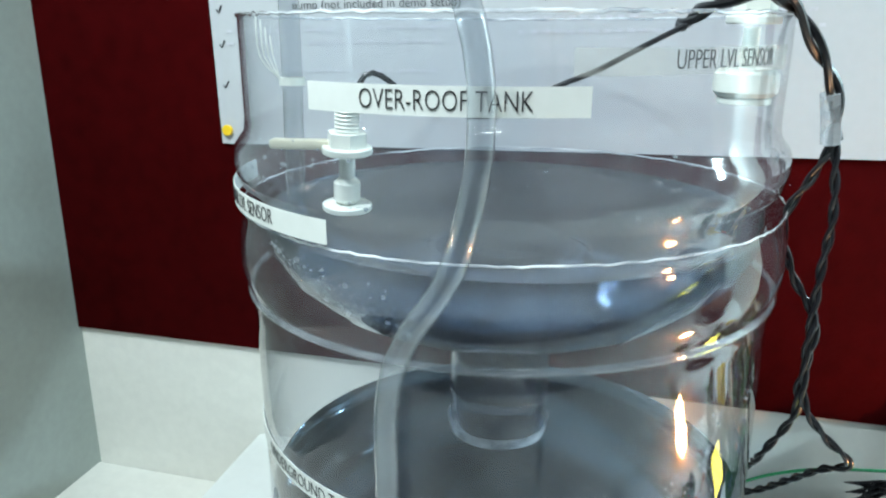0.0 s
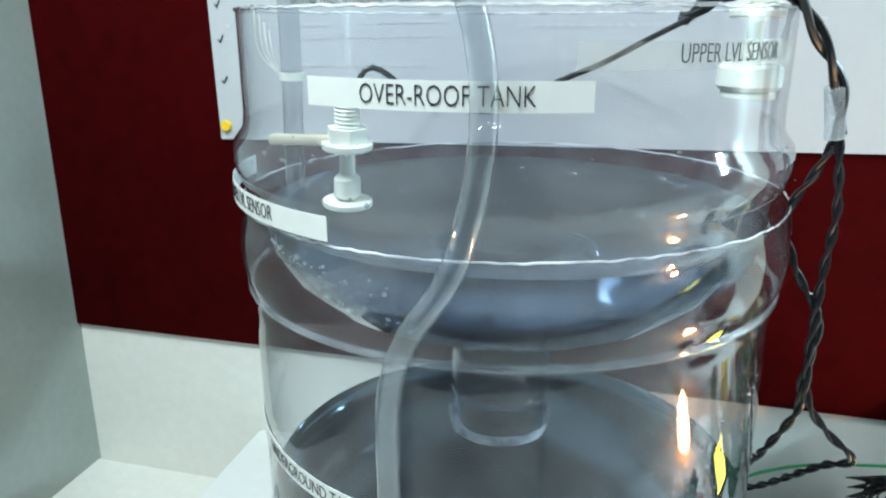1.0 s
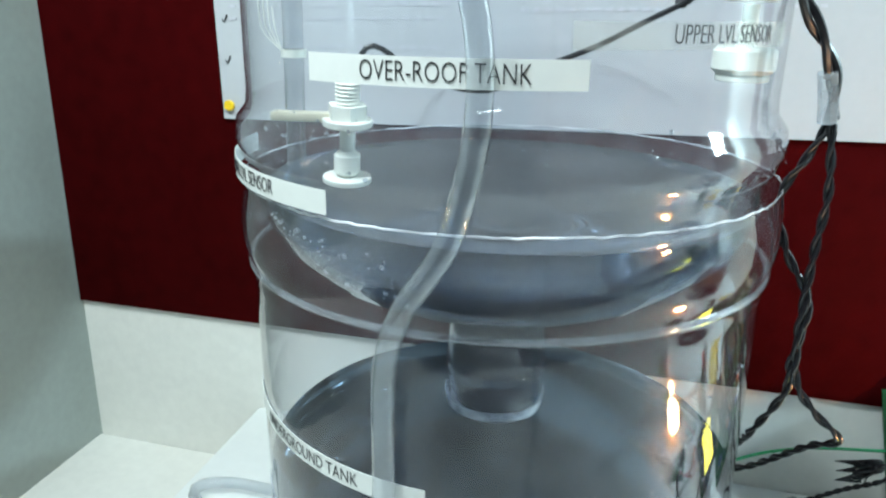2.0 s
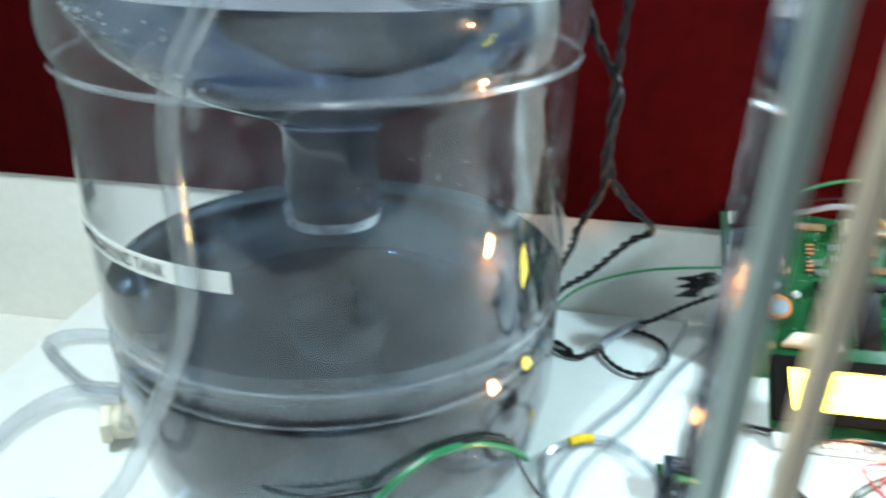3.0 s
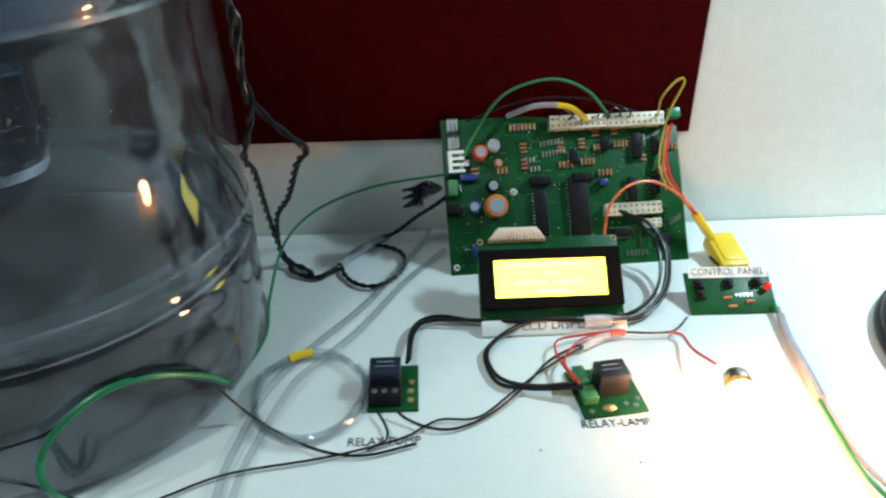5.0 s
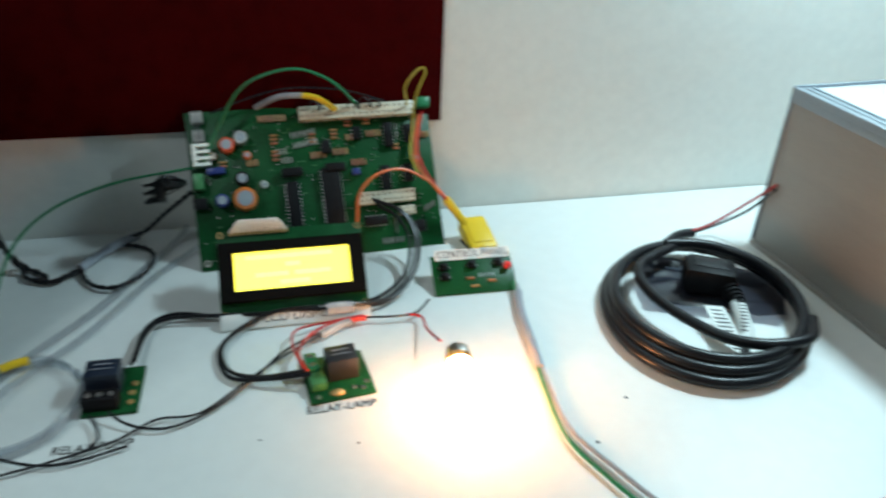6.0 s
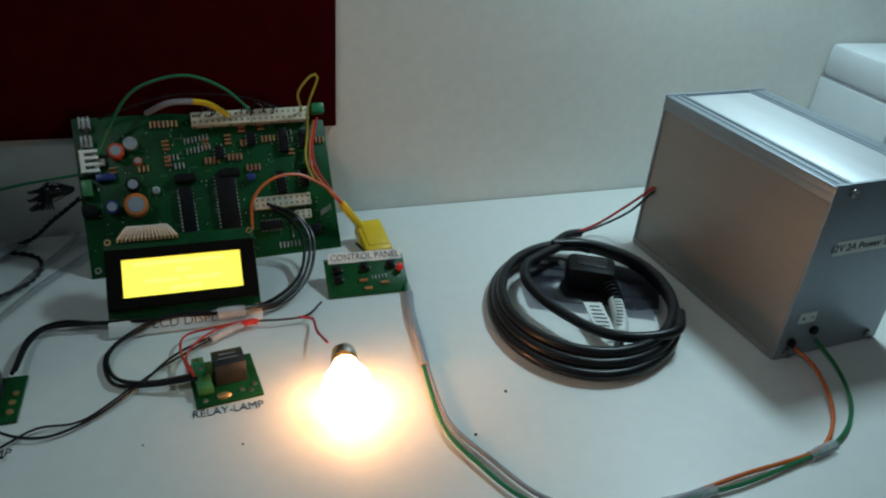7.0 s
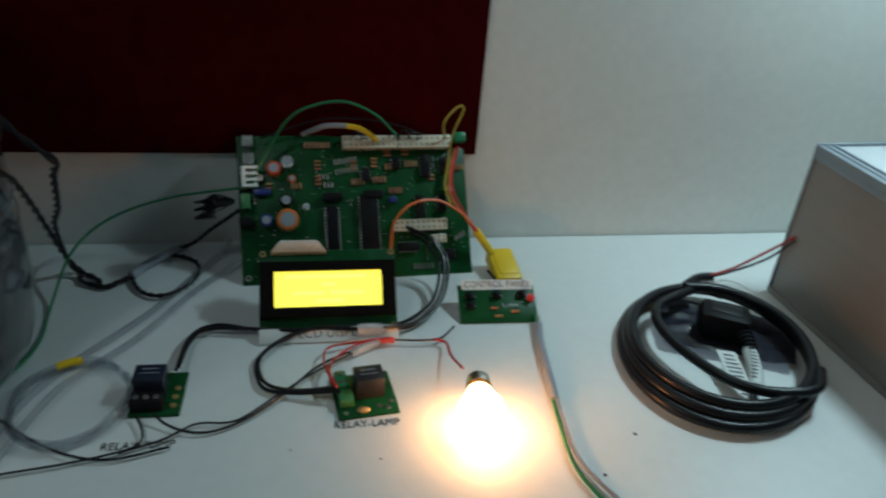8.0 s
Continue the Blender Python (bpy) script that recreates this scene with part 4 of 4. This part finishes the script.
part("label_bar", block(0.098, 0.0105, 0.006, pose(0, 0.0052, -0.0030), 0.0008), LABEL, lcd, "white label strip")
part("lettering", moved(letters("LCD DISPLAY", 0.0088), pose(0.004, 0.0058, 0.0004)), INK, lcd)
part("post", block(0.010, 0.006, 0.010, pose(0, 0.003, -0.008)), BLACK, lcd)
for x in (-0.0465, 0.0465):
    for y in (0.0110, 0.0660):
        part("hole_ring", turned(bmesh.new(), [(0.0013, 0), (0.0022, 0), (0.0022, 0.0004), (0.0013, 0.0004)], pose(x, y, -0.0052), 16), COPPER, lcd)
part("green_led", block(0.0015, 0.003, 0.001, pose(-0.0472, 0.034, -0.0045)), SCREEN, lcd)
pins = bmesh.new()
for k in range(16):
    slab(pins, 0.0012, 0.0026, 0.0022, pose(-0.0400 + k * 0.00254, 0.0662, -0.0042))
tagged(part("header_pins", pins, COPPER, lcd), kind="stuff")
for k in range(16):
    a = Vector((-0.0400 + k * 0.00254, 0.0668, -0.0040))
    b = Vector((-0.0335 + k * 0.0017, 0.0735, 0.0005))
    c = Vector((-0.0300 + k * 0.0012, 0.0750, -0.0090))
    part("ribbon_strand", swept(bmesh.new(), glide([a, b, c], 0.003), 0.0009, 6), NYLON, lcd)

# ---- control panel ----
cp = thing("control_panel", "small green button board propped at a slant", "control panel", pose(0.1662, -0.0012, 0.0, 30.5, 0, -1.5))
part("board", block(0.0605, 0.0315, 0.0016, pose(0, 0.0158, 0.0010), 0.0002), PCB, cp)
part("label_bar", block(0.0560, 0.0078, 0.0012, pose(0.001, 0.0312, 0.0026, 12, 0, 0)), LABEL, cp, "white label strip")
part("lettering", moved(letters("CONTROL PANEL", 0.0078), pose(0.001, 0.0312, 0.0034, 12, 0, 0) @ Matrix.Diagonal((0.84, 0.92, 1, 1))), INK, cp)
part("prop", block(0.05, 0.006, 0.012, pose(0, 0.026, -0.006, -30.5, 0, 0)), BLACK, cp)
for x, y in ((-0.0215, 0.0215), (-0.0215, 0.0135), (-0.0005, 0.0220), (0.0195, 0.0225)):
    b = part("push_button", block(0.0064, 0.0058, 0.0034, pose(x, y, 0.0035), 0.0004), BLACK, cp, "square push button")
    part("cap", rod(0.0017, 0.0025, pose(x, y, 0.005), 14), BLACK, b)
    for s in (-1, 1):
        part("button_leg", block(0.0010, 0.0014, 0.0006, pose(x + s * 0.0038, y, 0.0021)), TIN, b)
part("red_lamp", rod(0.0026, 0.007, pose(0.0255, 0.0185, 0.0018), 20, 0.0018), REDLED, cp, "red indicator lamp")
for k in range(5):
    part("solder_pin", block(0.0008, 0.0030, 0.0009, pose(0.004 + k * 0.0026, 0.0135, 0.0021)), TIN, cp)
for x, y in ((-0.006, 0.0115), (0.0095, 0.0085), (-0.0035, 0.0050)):
    part("resistor", rod(0.0011, 0.006, pose(x, y, 0.0026, 0, 90, 0), 8), TAN, cp)
yb = thing("yellow_tape_pack", "bright yellow taped wire joint lying on the table", "wire joint", pose(0.1840, 0.0640, 0.0085, 12, 0, 4))
part("pack", block(0.0225, 0.036, 0.0125, None, 0.0028), YELLOW, yb)
part("fold", block(0.0175, 0.0300, 0.0020, pose(0.001, 0.002, 0.0062), 0.0009), YELLOW, yb)
wire("wire", [(0.1680, 0.0560, 0.012), (0.1760, 0.0470, 0.006), (0.1860, 0.0400, 0.004)], 0.0011, CABLE, "short dark wire behind the control panel")


# ---- relay boards ----
def relay_board(m, w, d, case, rx, ry, label):
    r = thing("relay_board", label, "relay board", m, "relay boards")
    part("board", block(w, d, 0.0016, pose(0, 0, 0.0012), 0.0002), PCB, r)
    cube = part("relay", block(0.0185, 0.0150, 0.0150, pose(rx, ry, 0.0095), 0.0005), case, r)
    part("print_bar", block(0.010, 0.0009, 0.0001, pose(rx, ry + 0.003, 0.01705)), FAINT, cube)
    part("print_bar", block(0.012, 0.0006, 0.0001, pose(rx, ry - 0.001, 0.01705)), FAINT, cube)
    return r


rl = relay_board(pose(0.0580, -0.0748, 0.0, 0, 0, 6.5), 0.0390, 0.0405, RELAY, 0.0035, 0.0025, "green relay board with a black cube relay")
term = part("terminal", block(0.0072, 0.0150, 0.0090, pose(-0.0135, 0.0075, 0.0065), 0.0006), GREENW, rl, "green screw terminal")
for y in (0.0035, 0.0115):
    part("screw", rod(0.0018, 0.0008, pose(-0.0135, y, 0.0108), 12), TIN, term)
part("terminal_foot", block(0.0090, 0.0120, 0.0060, pose(-0.0125, -0.0050, 0.005), 0.0006), PCB_EDGE, rl, "pale green terminal block")
blob = bmesh.new()
bmesh.ops.create_icosphere(blob, subdivisions=3, radius=1, matrix=pose(-0.0030, -0.0150, 0.0022) @ Matrix.Diagonal((0.0045, 0.0028, 0.0018, 1)))
part("flux_blob", blob, COPPER, rl)
for x, y in ((0.013, -0.015), (0.016, -0.010), (0.008, -0.013), (-0.014, -0.016)):
    part("solder_pad", rod(0.0016, 0.0008, pose(x, y, 0.0019), 12), TIN, rl)
rp = relay_board(pose(-0.0690, -0.0640, 0.0, 0, 0, -1), 0.0300, 0.0400, BLUE_RELAY, -0.0045, 0.0030, "green relay board with a dark blue cube relay")
rows = part("terminal", block(0.0190, 0.0095, 0.0085, pose(-0.0045, -0.0125, 0.006), 0.0006), BLACK, rp, "black three-way screw terminal")
for k in range(3):
    part("screw", rod(0.0018, 0.0008, pose(-0.0105 + 0.006 * k, -0.0125, 0.0100), 12), TIN, rows)
for x, y in ((0.0105, -0.012), (0.0105, -0.004), (0.011, 0.004)):
    part("solder_pad", rod(0.0020, 0.0008, pose(x, y, 0.0019), 12), COPPER, rp)
solid("table_lettering", moved(letters("RELAY-LAMP", 0.0086), Matrix.Diagonal((0.84, 1, 1, 1))), INK, "printed black lettering stuck on the table", "lettering", pose(0.0583, -0.1005, 0.0004, 0, 0, 0.5))
solid("table_lettering", moved(letters("RELAY-PUMP", 0.0086), Matrix.Diagonal((0.84, 1, 1, 1))), INK, "printed black lettering stuck on the table", "lettering", pose(-0.0740, -0.1068, 0.0004, 0, 0, -1))
solid("table_lettering", moved(letters("LAMP", 0.0086), Matrix.Diagonal((0.84, 1, 1, 1))), INK, "printed black lettering stuck on the table", "lettering", pose(0.1345, -0.1100, 0.0004, 0, 0, 2))

# ---- the lit bulb lying in its socket ----
bulb = thing("light_bulb", "lit clear glass bulb lying on the table", "light bulb", pose(0.1285, -0.0930, 0.0190, 97, 0, -6) @ Matrix.Diagonal((0.62, 0.62, 0.56, 1)))
part("glass_envelope", turned(bmesh.new(), [(0.0118, 0.006), (0.0125, 0.010), (0.0165, 0.018), (0.0215, 0.027), (0.0235, 0.036), (0.0220, 0.046), (0.0160, 0.054), (0.0080, 0.0585), (0.0002, 0.0595)], None, 32), BULB, bulb)
part("screw_base", turned(bmesh.new(), [(0.0112 + 0.0008 * (k % 2), -0.010 + 0.002 * k) for k in range(9)] + [(0.0002, 0.008)], None, 28), COPPER, bulb)
part("socket", turned(bmesh.new(), [(0.0002, -0.016), (0.008, -0.016), (0.0115, -0.012), (0.0130, -0.002), (0.0128, 0.0), (0.0120, -0.002)], None, 28), TIN, bulb, "metal lamp socket")

# ---- mains cable coil ----
coil = thing("power_cable", "thick black power cable coiled on the table", "power cable", pose(0.003, -0.001, 0))
turns = [(0.362, 0.0470, 0.006), (0.347, 0.0450, 0.006)]
for k in range(50):
    a, lap = radians(30 + k * 22), k * 22 / 360
    shrink = 1 - 0.065 * lap + 0.012 * math.sin(k * 0.43 + 0.6)
    u, v = 0.0850 * shrink * math.cos(a), 0.0680 * (1 - 0.035 * lap + 0.010 * math.sin(k * 0.31)) * math.sin(a)
    turns.append((0.3130 + u * 0.485 - v * 0.875, -0.0530 + u * 0.875 + v * 0.485, 0.0045 + 0.0048 * lap))
part("jacket", swept(bmesh.new(), glide(turns, 0.005), 0.0039, 12), CABLE, coil)
chord = [(0.352, 0.0130, 0.010), (0.334, 0.0170, 0.015), (0.3076, 0.0036, 0.018), (0.2849, -0.0089, 0.018), (0.2750, -0.0273, 0.018), (0.2756, -0.0503, 0.017), (0.2844, -0.0738, 0.016), (0.2984, -0.0972, 0.016), (0.3149, -0.1110, 0.018), (0.3353, -0.1160, 0.020), (0.3511, -0.1130, 0.021), (0.364, -0.0960, 0.020)]
part("jacket_loop", swept(bmesh.new(), glide(chord, 0.005), 0.0038, 12), CABLE, coil)
plug = part("plug", block(0.037, 0.027, 0.021, pose(0.3290, -0.0290, 0.0155, 0, 0, -28), 0.005), BLACK, coil, "black moulded mains plug")
part("recess", block(0.022, 0.013, 0.001, pose(0.3290, -0.0290, 0.0262, 0, 0, -28), 0.0004), CABLE, plug)
for k in range(6):
    part("strain_rib", turned(bmesh.new(), [(0.0035, 0), (0.0078 - 0.0005 * k, 0.0004), (0.0078 - 0.0005 * k, 0.0024), (0.0035, 0.0028)], pose(0.3365 - 0.0003 * k, -0.0420 - 0.0036 * k, 0.0135 - 0.0005 * k, 95, 0, -4), 16), BLACK, plug)
tail = [(0.3370, -0.040, 0.0125), (0.3345, -0.060, 0.0105), (0.3270, -0.082, 0.008), (0.3140, -0.102, 0.006), (0.3020, -0.1150, 0.005)]
part("plug_tail", swept(bmesh.new(), glide(tail, 0.005), 0.0036, 10), CABLE, plug)
sleeve = part("paper_sleeve", swept(bmesh.new(), glide([tail[1], tail[2], (0.3190, -0.0955, 0.007)], 0.005), 0.0052, 12), LABEL, coil, "white paper label wrapped round the cable")
for k in range(9):
    part("print_bar", block(0.0046, 0.0010, 0.0003, pose(0.3330 - 0.0009 * k - 0.00009 * k * k, -0.0635 - 0.0033 * k, 0.0153 - 0.00034 * k, 5, 0, -18)), INK, sleeve)
tag = part("paper_tag", block(0.0150, 0.046, 0.0004, pose(0.3105, -0.0850, 0.0105, 8, 8, -6)), LABEL, coil, "white paper tag")
for k in range(10):
    part("print_bar", block(0.0060 + 0.005 * random.random(), 0.0011, 0.0003, pose(0.3105, -0.0850, 0.0105, 8, 8, -6) @ pose(0, 0.0185 - 0.0040 * k, 0.0004)), INK, tag)
bag = bmesh.new()
cells = 16
grid = [[bag.verts.new((0.335 + (i / cells - 0.5) * 0.105 * (1 - 0.25 * abs(j / cells - 0.5)), -0.030 + (j / cells - 0.5) * 0.062, 0.004 + 0.0040 * noise.noise((i * 0.35, j * 0.4, 3)) + 0.0030)) for j in range(cells + 1)] for i in range(cells + 1)]
for i in range(cells):
    for j in range(cells):
        bag.faces.new((grid[i][j], grid[i + 1][j], grid[i + 1][j + 1], grid[i][j + 1]))
solid("plastic_bag", bag, BAG, "crumpled dark plastic bag lying inside the cable coil", "plastic bag", pose(0.335, -0.030, 0, 0, 0, -22) @ pose(-0.335, 0.030, 0))

# ---- power supply ----
ps = thing("power_supply", "brushed aluminium power supply box", "power supply", pose(0.4192, -0.1372, 0.0, 0, 0, 3.3))
W, D, H = 0.0990, 0.1685, 0.1343
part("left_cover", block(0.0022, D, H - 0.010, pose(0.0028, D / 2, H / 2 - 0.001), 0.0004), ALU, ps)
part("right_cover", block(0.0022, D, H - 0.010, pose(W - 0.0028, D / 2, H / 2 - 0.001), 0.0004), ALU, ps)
part("front_plate", block(W - 0.001, 0.0022, H - 0.001, pose(W / 2, 0.0, H / 2 + 0.0005), 0.0004), ALU_FRONT, ps, "grey front plate")
part("back_plate", block(W - 0.001, 0.0022, H - 0.001, pose(W / 2, D, H / 2 + 0.0005), 0.0004), ALU_FRONT, ps)
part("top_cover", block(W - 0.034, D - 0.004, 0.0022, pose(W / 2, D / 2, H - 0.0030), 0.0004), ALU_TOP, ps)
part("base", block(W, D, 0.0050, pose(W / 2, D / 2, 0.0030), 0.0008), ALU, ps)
for s, x in ((1, 0.0), (-1, W)):
    for dx, dz, w, h in ((0.0030, -0.0010, 0.006, 0.0060), (0.0095, 0.0, 0.0050, 0.0042), (0.0155, 0.0, 0.0030, 0.0042), (0.0100, -0.0035, 0.016, 0.0020), (0.0012, -0.0060, 0.0024, 0.0060)):
        part("corner_rail", block(w, D + 0.002, h, pose(x + s * dx, D / 2, H - 0.0030 + dz), 0.0004), ALU_FRONT, ps)
for x, z in ((0.0095, 0.0070), (W - 0.012, 0.0070), (0.0150, H - 0.006), (W - 0.015, H - 0.006)):
    screw = part("screw", rod(0.0030, 0.0028, pose(x, -0.0008, z, 90, 0, 0), 16), STEEL, ps)
    part("slot", block(0.0034, 0.0004, 0.0007, pose(x, -0.0037, z, 0, 35, 0)), BLACK, screw)
strip = part("label_strip", block(0.058, 0.0004, 0.0105, pose(0.0480, -0.0014, 0.0875, 0, 0, 0)), LABEL, ps, "white label strip")
part("lettering", moved(letters("12V 2A Power Supply", 0.0076), pose(0.0480, -0.0018, 0.0875, 90, 0, 0)), INK, strip)
mark = part("polarity_label", block(0.0150, 0.0004, 0.0085, pose(0.0190, -0.0014, 0.0335)), LABEL, ps, "small white label")
for x in (0.0150, 0.0230):
    part("sign_bar", block(0.0022, 0.0003, 0.0006, pose(x, -0.0018, 0.0335)), INK, mark)
part("sign_bar", block(0.0006, 0.0003, 0.0022, pose(0.0150, -0.0018, 0.0335)), INK, mark)
for x in (0.0115, 0.0290):
    part("grommet", rod(0.0032, 0.0030, pose(x, -0.0008, 0.0215 if x > 0.02 else 0.0140, 90, 0, 0), 16), BLACK, ps)

# ---- white appliance behind the power supply ----
pr = thing("printer", "white office appliance with rounded edges", "printer", pose(0.7385, 0.083, -0.007, 0, 0, -2))
part("body", block(0.145, 0.10, 0.117, pose(0, 0, 0.0585), 0.002), PRINTER, pr)
part("lid", block(0.1445, 0.0995, 0.034, pose(0, 0, 0.1345), 0.006), PRINTER, pr)
part("seam", block(0.1430, 0.0980, 0.0018, pose(0, 0, 0.1176)), FAINT, pr)
part("latch", block(0.008, 0.002, 0.004, pose(-0.030, -0.0505, 0.1175), 0.0004), BLACK, pr)
part("badge", block(0.012, 0.001, 0.003, pose(-0.036, -0.0503, 0.1040)), FAINT, pr)

# ---- glass post at the table's front edge ----
post = thing("glass_post", "green-edged glass strip with metal edges standing on the table", "glass strip", pose(-0.1501, -0.3450, 0.0))
part("pane", block(0.0012, 0.0130, 0.75, pose(-0.0025, 0, 0.375, 0, 0, -5) @ pose(0, 0.0065, 0)), PANE, post, "dark green polished glass")
part("edge_strip", block(0.0025, 0.0024, 0.75, pose(-0.0027, -0.0006, 0.375), 0.0009), SATIN, post, "pale satin metal strip")
part("edge_strip", block(0.0024, 0.0024, 0.75, pose(0.0028, -0.0006, 0.375), 0.0009), WARM_LIT_EDGE, post, "metal strip with the bulb's warm light in its colour")
part("foot_clip", block(0.012, 0.018, 0.006, pose(0, 0.004, 0.003), 0.001), TIN, post)

# ---- specks on the table ----
for x, y in ((0.1934, -0.1547), (0.0640, -0.1300), (0.2250, -0.1240), (0.012, -0.118)):
    solid("speck", rod(0.0011 if x > 0.19 else 0.0006, 0.0004, pose(0, 0, 0.0), 9), BLACK, "small dark speck on the white table", "speck", pose(x, y, 0.0), "specks")

# ---- bubbles under the upper bottle's shoulder and beads of water inside the lower one ----
beads = bmesh.new()
for k in range(90):
    a, z = radians(-143 + 40 * random.random() ** 1.3), 0.226 + 0.030 * random.random()
    r = 0.0985 + (z - 0.226) * 0.78 + 0.0006
    bmesh.ops.create_icosphere(beads, subdivisions=1, radius=0.0005 + 0.0011 * random.random() ** 3, matrix=pose(CX + r * math.cos(a), CY + r * math.sin(a), z))
solid("air_bubbles", beads, RIMCUT, "tiny air bubbles clinging under the upper bottle's shoulder", "bubbles", kind="stuff")
beads = bmesh.new()
for k in range(320):
    a, z = radians(-50 + 20 * random.gauss(0, 0.5)), 0.178 + 0.020 * random.gauss(0, 0.8)
    r = R - 0.0006
    bmesh.ops.create_icosphere(beads, subdivisions=1, radius=0.00022 + 0.0006 * random.random() ** 3, matrix=pose(CX + r * math.cos(a), CY + r * math.sin(a), z))
solid("water_beads", beads, BEAD, "small beads of water on the lower bottle's inner wall", "water beads", kind="stuff")
beads = bmesh.new()
for k in range(130):
    a, z = radians(-150 + 130 * random.random()), 0.2835 + 0.022 * random.random() ** 1.6
    r = 0.1232 + max(0.0, 0.0060 - abs(z - 0.289) * 0.75)
    bmesh.ops.create_icosphere(beads, subdivisions=1, radius=0.0003 + 0.0008 * random.random() ** 3, matrix=pose(CX + r * math.cos(a), CY + r * math.sin(a), z))
solid("water_beads", beads, BEAD, "small beads of water above the upper bottle's water line", "water beads", kind="stuff")
